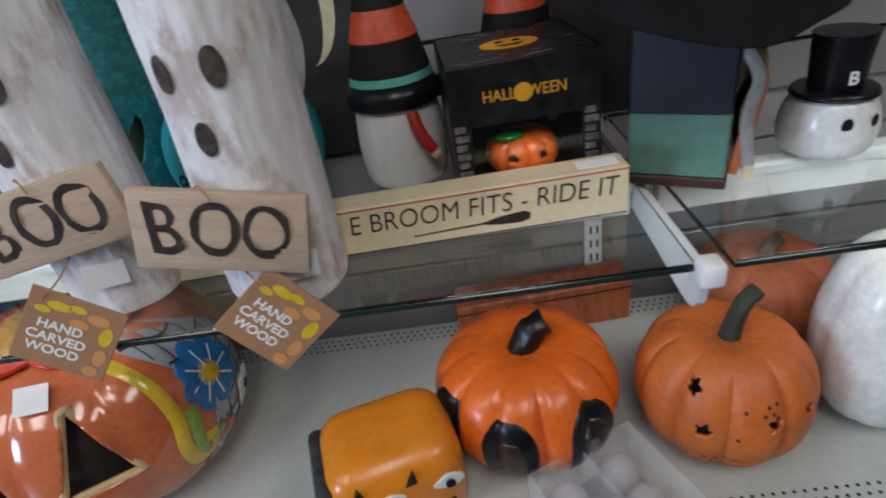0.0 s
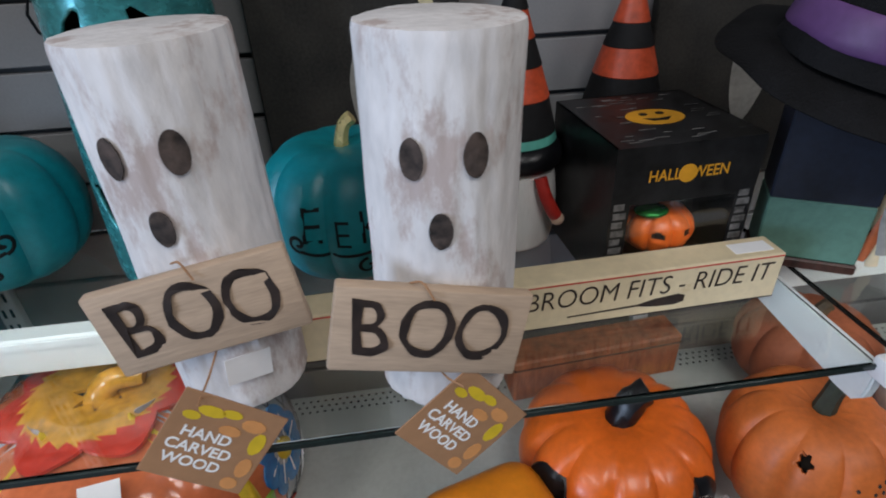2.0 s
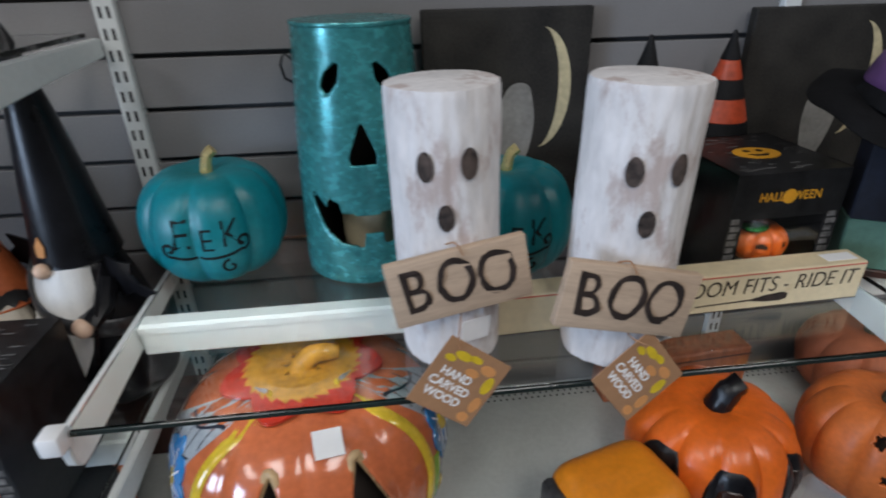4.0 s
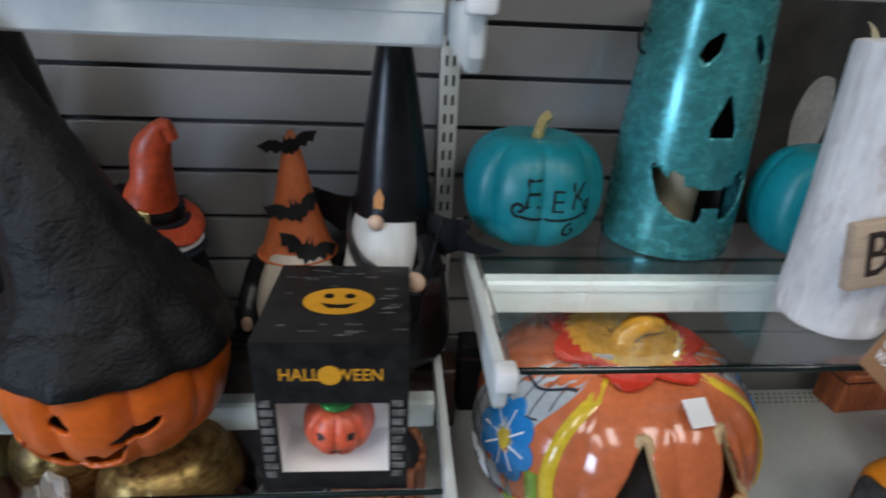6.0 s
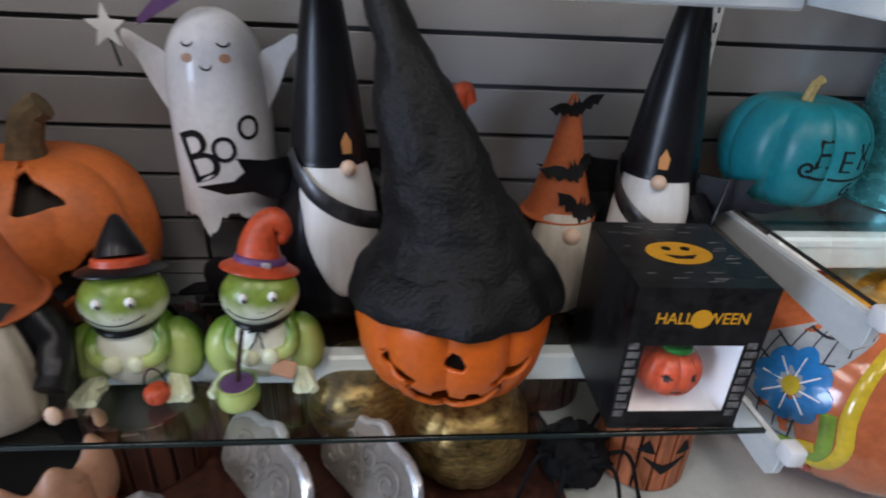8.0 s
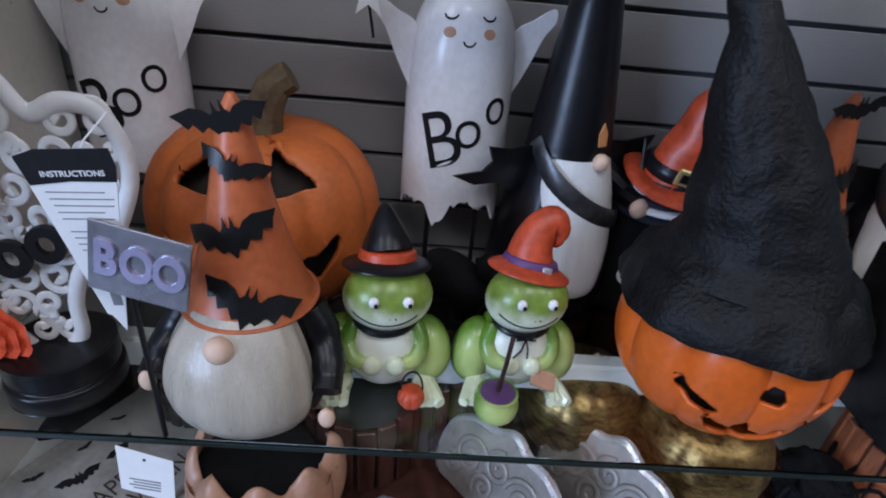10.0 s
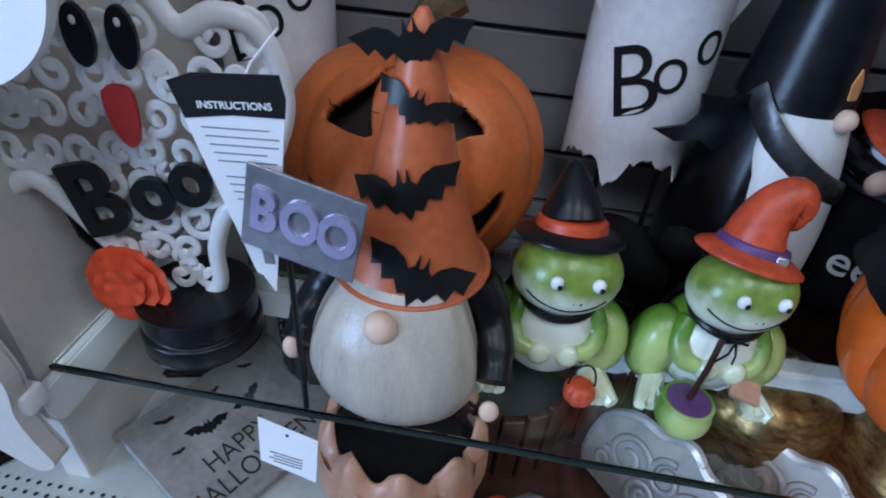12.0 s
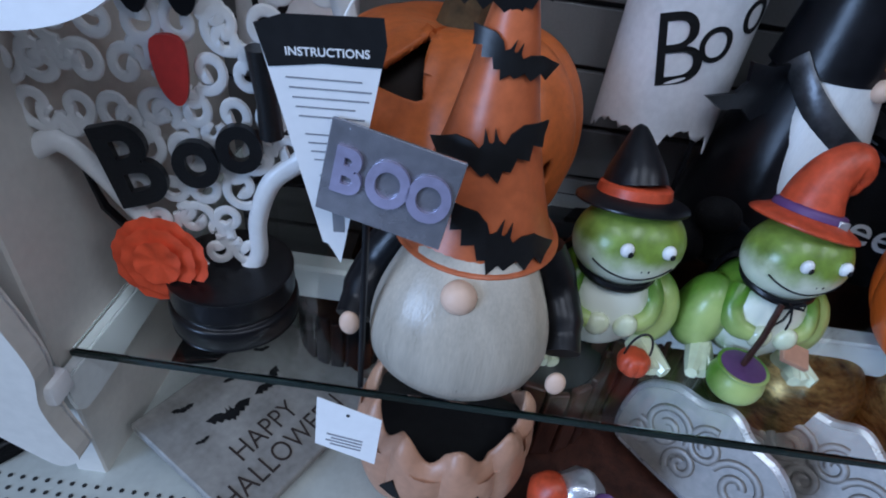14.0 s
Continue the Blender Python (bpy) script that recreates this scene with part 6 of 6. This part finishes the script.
def star_pumpkin(x, y, z, rz):
    t = thing("star_pumpkin", x, y, z, rz, "orange foam pumpkin with star cut-outs and a grey stem", "pumpkin")
    g = Gourd(0.107, 0.186, 10, 0.075, 0.66, 0.13, 0.7)
    holes = [(star(0.017, 5, 0.42, 0.2), -0.4, 0.104), (star(0.018, 5, 0.42, 0.1), 0.35, 0.12), (star(0.014, 5, 0.45, 0.3), -0.62, 0.152), (star(0.014, 5, 0.45, 0.3), 0.8, 0.122), ([(-0.035, 0.006), (-0.014, 0.002), (-0.01, 0.009), (0.002, 0.003), (0.03, 0.006), (0.02, -0.006), (-0.015, -0.007)], 0.08, 0.055)]
    thicken(part("body", g.mesh(260, 130, holes), "orange_matte", t), 0.007)
    # shade behind the stars is the dark colour of this added blob
    part("dark_insert", blob(0, 0, 0.084, 0.092, 0.092, 0.068), "inside", t, "dark blob in place of the hollow's shade")
    for a, q in ((-0.05, 0.1), (0.0, 0.138), (0.2, 0.134), (0.3, 0.135), (0.25, 0.143), (0.35, 0.145), (-0.28, 0.05), (-0.36, 0.058), (-0.24, 0.06)):
        part("dot", wrap(plate(oval(0.0022, 0.0022, 8), 0.0005), g.rad, a, q, 0.0002), "hole", t, "small drilled hole")
    part("stem", move(stem(0.07, 0.013, 0.01, (0.022, 0.01), 8), z=g.top - 0.006), mat_name("stem_green"), t, "dark curved stem")


star_pumpkin(0.3, 0.5, Z_DECK, -12)


def cat_pumpkin(x, y, z, rz):
    t = thing("cat_pumpkin", x, y, z, rz, "rounded orange bucket shaped as a black-marked cat pumpkin", "pumpkin")
    bm = block(-0.085, 0.085, -0.07, 0.07, 0.0, 0.14, 0.04, None, 5)
    part("body", bm, "amber", t)
    part("side", move(block(-0.012, 0.012, -0.055, 0.055, 0.02, 0.12, 0.01, None, 2), -0.084), "sash", t, "grey side panel")
    for sx in (-1, 1):
        part("eye", move(plate([tuple(q) for q in loop([(-0.018, 0), (0, 0.012), (0.02, 0.004), (0.006, -0.008)], 20)], 0.004), sx * 0.036 + 0.02, -0.068, 0.092), "eye_white", t, "white painted eye")
        part("brow", move(plate([(-0.006, -0.024), (0.006, -0.02), (0.01, 0.012), (0.006, 0.028), (-0.004, 0.01)], 0.005), sx * 0.03 - 0.02, -0.064, 0.1, 0, sx * 6), "black", t, "black painted brow")
        part("pupil", move(plate(oval(0.006, 0.006, 12), 0.003), sx * 0.036 + 0.022, -0.072, 0.092), "black_matte", t, "black pupil")
    part("moustache", move(plate([tuple(q) for q in loop([(-0.04, 0.008), (0, 0.0), (0.04, 0.008), (0.03, -0.012), (0, -0.018), (-0.03, -0.012)], 30)], 0.005), 0.02, -0.068, 0.05), "black", t, "black painted muzzle")


cat_pumpkin(-0.135, 0.448, Z_DECK, 16)


M["frosted"] = clear("pale_clear_bauble", (0.75, 0.72, 0.74), 0.3, 0.18)


def acrylic_tray(x, y, z, rz):
    t = thing("acrylic_organiser", x, y, z, rz, "clear acrylic organiser holding small clear baubles", "acrylic box")
    w, d, h = 0.075, 0.076, 0.08
    for q in ((-w, w, -d, -d + 0.003), (-w, w, d - 0.003, d), (-w, -w + 0.003, -d + 0.003, d - 0.003), (w - 0.003, w, -d + 0.003, d - 0.003), (-0.0015, 0.0015, -d + 0.003, d - 0.003)):
        part("wall", block(q[0], q[1], q[2], q[3], 0.003, h, 0.0006), "acrylic", t, "", False)
    part("base", block(-w, w, -d, d, 0, 0.003, 0), "acrylic", t, "", False)
    for k in range(6):
        part("bauble", blob(-0.036 + 0.074 * (k % 2), -0.047 + 0.047 * (k // 2), 0.032, 0.0235, 0.0235, 0.028), "frosted", t, "small clear bauble")


acrylic_tray(0.13, 0.362, Z_DECK, 24)


def carton(x, y, z, rz, w, d, h, m, label):
    t = thing("carton", x, y, z, rz, label, "box")
    part("box_body", block(-w / 2, w / 2, -d / 2, d / 2, 0, h, 0.003), m, t, smooth=False)
    part("lid_edge", block(-w / 2 - 0.001, w / 2 + 0.001, -d / 2 - 0.001, d / 2 + 0.001, h * 0.8, h * 0.83, 0), "brown_slat", t, "", False)


carton(0.11, 0.765, Z_DECK, 4, 0.3, 0.06, 0.085, "orange_slat", "dark orange carton behind the pumpkins")


def plain_pumpkin(x, y, z, rz, r, h, m, label, group="", face=True, stem_m="stem_brown"):
    t = thing("pumpkin", x, y, z, rz, label, "pumpkin", group)
    g = Gourd(r, h, 9, 0.09, 0.66, 0.12, 0.5)
    k = r / 0.12
    holes = []
    if face:
        holes = [([(-0.02 * k, -0.014 * k), (0.02 * k, -0.014 * k), (0.0, 0.018 * k)], -0.42, h * 0.6), ([(-0.02 * k, -0.014 * k), (0.02 * k, -0.014 * k), (0.0, 0.018 * k)], 0.42, h * 0.6), ([(-0.065 * k, 0.02 * k), (-0.03 * k, 0.004 * k), (0.03 * k, 0.004 * k), (0.065 * k, 0.02 * k), (0.035 * k, -0.022 * k), (-0.035 * k, -0.022 * k)], 0, h * 0.34)]
    thicken(part("body", g.mesh(130, 70, holes), m, t), 0.005)
    if face:
        # added dark blob that paints the shade behind the cut face
        part("dark_insert", blob(0, 0, h * 0.48, r * 0.8, r * 0.8, h * 0.38), "inside", t, "dark blob in place of the hollow's shade")
    part("stem", move(stem(h * 0.22, r * 0.12, r * 0.1, (r * 0.12, 0)), z=g.top - 0.004), stem_m, t)


plain_pumpkin(0.45, 0.695, Z_DECK, 0, 0.11, 0.15, "terracotta", "dark terracotta pumpkin at the back of the deck", "terracotta pumpkins", False)
for k, (ux, uy, ur) in enumerate(((-0.9, 0.49, 0.085), (-1.06, 0.5, 0.082), (-1.22, 0.52, 0.08), (-1.4, 0.52, 0.082))):
    plain_pumpkin(ux, uy, Z_UP, -8 + 6 * k, ur, ur * 1.7, "terracotta", "smiling terracotta pumpkin on the top glass shelf", "terracotta pumpkins")


# lower left bay
def crackle_globe(x, y, z, r):
    t = thing("crackle_globe", x, y, z, 0, "gold crackle-glass globe pumpkin", "globe", "gold globes")
    g = Gourd(r, r * 1.75, 9, 0.05, 0.7, 0.1)
    part("globe", g.mesh(72, 40), "gold_mercury", t)
    part("stem", move(stem(r * 0.3, r * 0.1, r * 0.08), z=g.top - 0.003), "gold", t)


crackle_globe(-1.155, 0.535, Z_DECK + 0.006, 0.088)
crackle_globe(-1.3, 0.6, Z_DECK + 0.006, 0.085)


def slat_lantern(x, y, z, rz, r, h, m, label, face=True):
    t = thing("slat_lantern", x, y, z, rz, label, "lantern", "slatted lanterns")
    n = 18
    for k in range(n):
        a = 2 * math.pi * k / n
        bm = block(-r * 0.15, r * 0.15, -0.004, 0.004, 0.004, h * (0.93 + 0.07 * (k * 7 % 5) / 4), 0.0015)
        bm.transform(pose(r * math.sin(a), -r * math.cos(a), 0, 0, 0, math.degrees(a)))
        part("slat", bm, m, t, "", False)
    part("base", lathe([(0.001, 0), (r, 0), (r, 0.004), (0.001, 0.005)], 36, 0, None, False), "brown_slat", t)
    # black cup added inside the slats; its colour stands for the inner shade
    part("dark_insert", lathe([(0.001, 0.006), (r * 0.9, 0.006), (r * 0.9, h * 0.9)], 30, 0, None, False), "hole", t)
    if face:
        for sx in (-1, 1):
            part("eye", wrap(plate([(-0.012, -0.01), (0.012, -0.01), (0.0, 0.012)], 0.002, 1), lambda a, q: r + 0.0045, sx * 0.4, h * 0.7), "black_matte", t, "black triangle eye")
        part("mouth", wrap(plate([(-0.03, 0.012), (0, 0.0), (0.03, 0.012), (0.0, -0.016)], 0.002, 2), lambda a, q: r + 0.0045, 0, h * 0.45), "black_matte", t, "black cut mouth")


slat_lantern(-0.885, 0.54, Z_DECK, 0, 0.062, 0.125, "orange_slat", "orange slatted lantern with a black face")
slat_lantern(-1.0, 0.7, Z_DECK, 10, 0.06, 0.11, "brown_slat", "dark brown slatted lantern", False)
slat_lantern(-1.6, 0.57, Z_DECK + 0.006, 10, 0.075, 0.115, "brown_slat", "tall dark brown slatted lantern", False)
slat_lantern(-1.62, 0.7, Z_DECK + 0.006, 20, 0.07, 0.13, "brown_slat", "tall dark brown slatted lantern", False)


def relief_frame(x, y, z, rz, rx):
    t = thing("relief_plaque", x, y, z, rz, "pewter scroll plaque edged with silver glitter", "plaque", "glitter plaques", rx)
    out = [tuple(q) for q in loop([(-0.1, 0.01), (-0.102, 0.07), (-0.07, 0.1), (-0.03, 0.106), (0, 0.12), (0.03, 0.106), (0.07, 0.1), (0.102, 0.07), (0.1, 0.01), (0.06, 0.0), (-0.06, 0.0)], 70)]
    part("backing", plate(out, 0.02), "pewter", t, smooth=False)
    t.scale = (0.85, 0.85, 0.85)
    part("glitter_edge", tube([(a, -0.01, b) for a, b in out], 0.009, 8, None, True), "silver_glitter", t, "silver glitter edge")
    for cx, cz, r, st, sg in ((-0.05, 0.055, 0.032, 0, 1), (0.05, 0.055, 0.032, 3.1, -1), (0.0, 0.07, 0.024, 1.5, 1), (-0.012, 0.03, 0.02, 4, -1), (0.075, 0.028, 0.016, 1, 1), (-0.075, 0.028, 0.016, 2, -1)):
        q = spiral(cx, cz, r, 1.4, st, 26, sg)
        part("scroll_relief", tube([(a, -0.021, b) for a, b in q], 0.005, 8, None, False, 0.6), "pewter", t, "raised scroll relief")


relief_frame(-1.43, 0.475, Z_DECK + 0.018, -48, -24)
relief_frame(-1.295, 0.475, Z_DECK + 0.018, -50, -24)


def pumpkin_pail(x, y, z, rz):
    t = thing("open_pumpkin_pail", x, y, z, rz, "open peach pumpkin pail with a ragged rim", "pail")

    def fn(a, q, r):
        return (r * (1 - 0.06 * (1 - abs(math.sin(5 * a))) ** 2), 0, a, q + (0.012 * math.sin(a * 9) if q > 0.1 else 0))
    part("pail", lathe([(0.001, 0), (0.06, 0), (0.082, 0.02), (0.092, 0.06), (0.088, 0.1), (0.078, 0.118), (0.072, 0.116), (0.08, 0.09), (0.075, 0.03), (0.001, 0.02)], 110, 60, fn), "peach", t)
    part("dark_insert", lathe([(0.001, 0.03), (0.074, 0.034), (0.081, 0.07), (0.0805, 0.085)], 48, 14), "black_matte", t, "black inside")
    for a in (-0.5, 0.4):
        part("eye", wrap(plate([(-0.014, -0.01), (0.014, -0.01), (0, 0.014)], 0.002, 1), lambda q, w: 0.0905, a, 0.07), "black_matte", t, "black triangle eye")


pumpkin_pail(-1.7, 0.475, Z_DECK, 0)


def greeting_board(x, y, z, rz):
    t = thing("greeting_board", x, y, z, rz, "grey printed board lettered HAPPY HALLOWEEN with bats", "printed board", "", -84)
    part("board", block(-0.105, 0.105, -0.006, 0.006, 0, 0.17, 0.002), "grey_stone", t, smooth=False)
    part("lettering", move(lettering("HAPPY", 0.034, 0.0006, -0.0002, 0.8), -0.02, -0.0061, 0.062), "ink", t, "dark printed word", False)
    part("lettering", move(lettering("HALLOWEEN", 0.034, 0.0006, -0.0002, 0.8), -0.02, -0.0061, 0.03), "ink", t, "dark printed word", False)
    for bx, bz, w, tl in ((-0.03, 0.105, 0.026, 12), (0.025, 0.105, 0.022, -14), (0.0, 0.14, 0.01, 0), (0.05, 0.145, 0.01, 30), (-0.07, 0.1, 0.008, 10), (-0.06, 0.145, 0.012, 20)):
        part("bat_print", move(plate(bat(w), 0.0005), bx, -0.0061, bz, 0, tl), "black_matte", t, "printed black bat", False)


greeting_board(-1.828, 0.456, Z_DECK + 0.009, 61)


def black_basket(x, y, z):
    t = thing("woven_basket", x, y, z, 0, "black woven cloth basket beside the end panel", "basket")
    part("body", lathe([(0.001, 0), (0.07, 0), (0.085, 0.01), (0.092, 0.09), (0.094, 0.13), (0.088, 0.13), (0.08, 0.03), (0.001, 0.02)], 48, 44, lambda a, q, r: (r + 0.0012 * math.sin(q * 420) + 0.0008 * math.sin(a * 40), 0)), "black_felt", t)
    for q in (0.03, 0.045, 0.06):
        part("stripe", lathe([(0.0885, q), (0.0905, q + 0.002), (0.0895, q + 0.004)], 48, 5), "sash", t, "grey woven stripe")


black_basket(-2.2, 0.46, Z_DECK)


def tinsel_ornament(x, y, z):
    t = thing("tinsel_ornament", x, y, z, 20, "small witch ornament in shiny foil wrap", "ornament")
    part("body", crumple(lathe([(0.001, 0), (0.03, 0), (0.036, 0.02), (0.03, 0.05), (0.012, 0.075), (0.001, 0.078)], 26, 18), 0.008, 50), "silver_glitter", t)
    part("bow", crumple(blob(0.006, -0.02, 0.06, 0.026, 0.012, 0.014), 0.008, 60), "purple", t, "purple foil bow")
    part("cap", crumple(blob(-0.03, 0.01, 0.05, 0.022, 0.02, 0.03), 0.006, 40), "red_hat", t, "red felt cap")
    part("price_tag", move(block(-0.014, 0.014, -0.0005, 0.0005, -0.018, 0.018, 0), 0.01, -0.045, 0.022, -30, 20), "paper", t, "white price tag", False)


tinsel_ornament(-1.56, 0.42, Z_DECK + 0.006)


def fuzzy_spider(x, y, z):
    t = thing("fuzzy_spider", x, y, z, 0, "fuzzy black spider with bent wire legs", "spider ornament")
    part("body", crumple(blob(0, 0, 0.045, 0.048, 0.05, 0.042, None, 40, 28), 0.012, 70), "black_felt", t)
    for sx in (-1, 1):
        for k in range(4):
            a = 0.5 + 0.6 * k
            part("leg", tube(curve([(sx * 0.03 * math.sin(a), -0.03 * math.cos(a), 0.05), (sx * 0.07 * math.sin(a), -0.07 * math.cos(a), 0.075), (sx * 0.1 * math.sin(a), -0.1 * math.cos(a), 0.002)], 12), 0.003, 6), "black_felt", t)


fuzzy_spider(-1.0, 0.51, Z_DECK)
slat_lantern(-1.5, 0.62, Z_DECK + 0.006, 5, 0.06, 0.13, "brown_slat", "small dark brown slatted lantern", False)
slat_lantern(-1.41, 0.66, Z_DECK + 0.006, 5, 0.05, 0.1, "brown_slat", "small dark brown slatted lantern", False)
slat_lantern(-1.84, 0.62, Z_DECK, 5, 0.05, 0.1, "black_matte", "small black slatted lantern on the deck", False)
tray = thing("wooden_tray", -1.36, 0.585, Z_DECK, 0, "dark brown wooden tray under the small ornaments", "tray")
part("tray_board", block(-0.34, 0.34, -0.165, 0.17, 0, 0.006, 0.002), "brown_slat", tray, smooth=False)
for q in ((-0.34, 0.34, -0.165, -0.157), (-0.34, 0.34, 0.162, 0.17), (-0.34, -0.332, -0.157, 0.162), (0.332, 0.34, -0.157, 0.162)):
    part("tray_lip", block(q[0], q[1], q[2], q[3], 0.006, 0.018, 0.001), "brown_slat", tray, smooth=False)
carton(-1.15, 0.775, Z_DECK, 0, 0.5, 0.05, 0.13, "brown_slat", "long dark brown carton at the back")
carton(-1.5, 0.785, Z_DECK, 0, 0.18, 0.04, 0.15, "black_matte", "black carton at the back")
carton(-2.0, 0.64, Z_DECK, 14, 0.11, 0.16, 0.012, "black_matte", "flat black placard lying on the deck")
carton(-1.72, 0.73, Z_DECK, 0, 0.25, 0.08, 0.1, "black_felt", "black fabric-covered box at the back")
carton(-0.86, 0.74, Z_DECK, 0, 0.2, 0.06, 0.12, "brown_slat", "dark brown carton at the back")
carton(-0.62, 0.775, Z_DECK, 0, 0.26, 0.05, 0.14, "black_matte", "black carton behind the ceramic pumpkin")
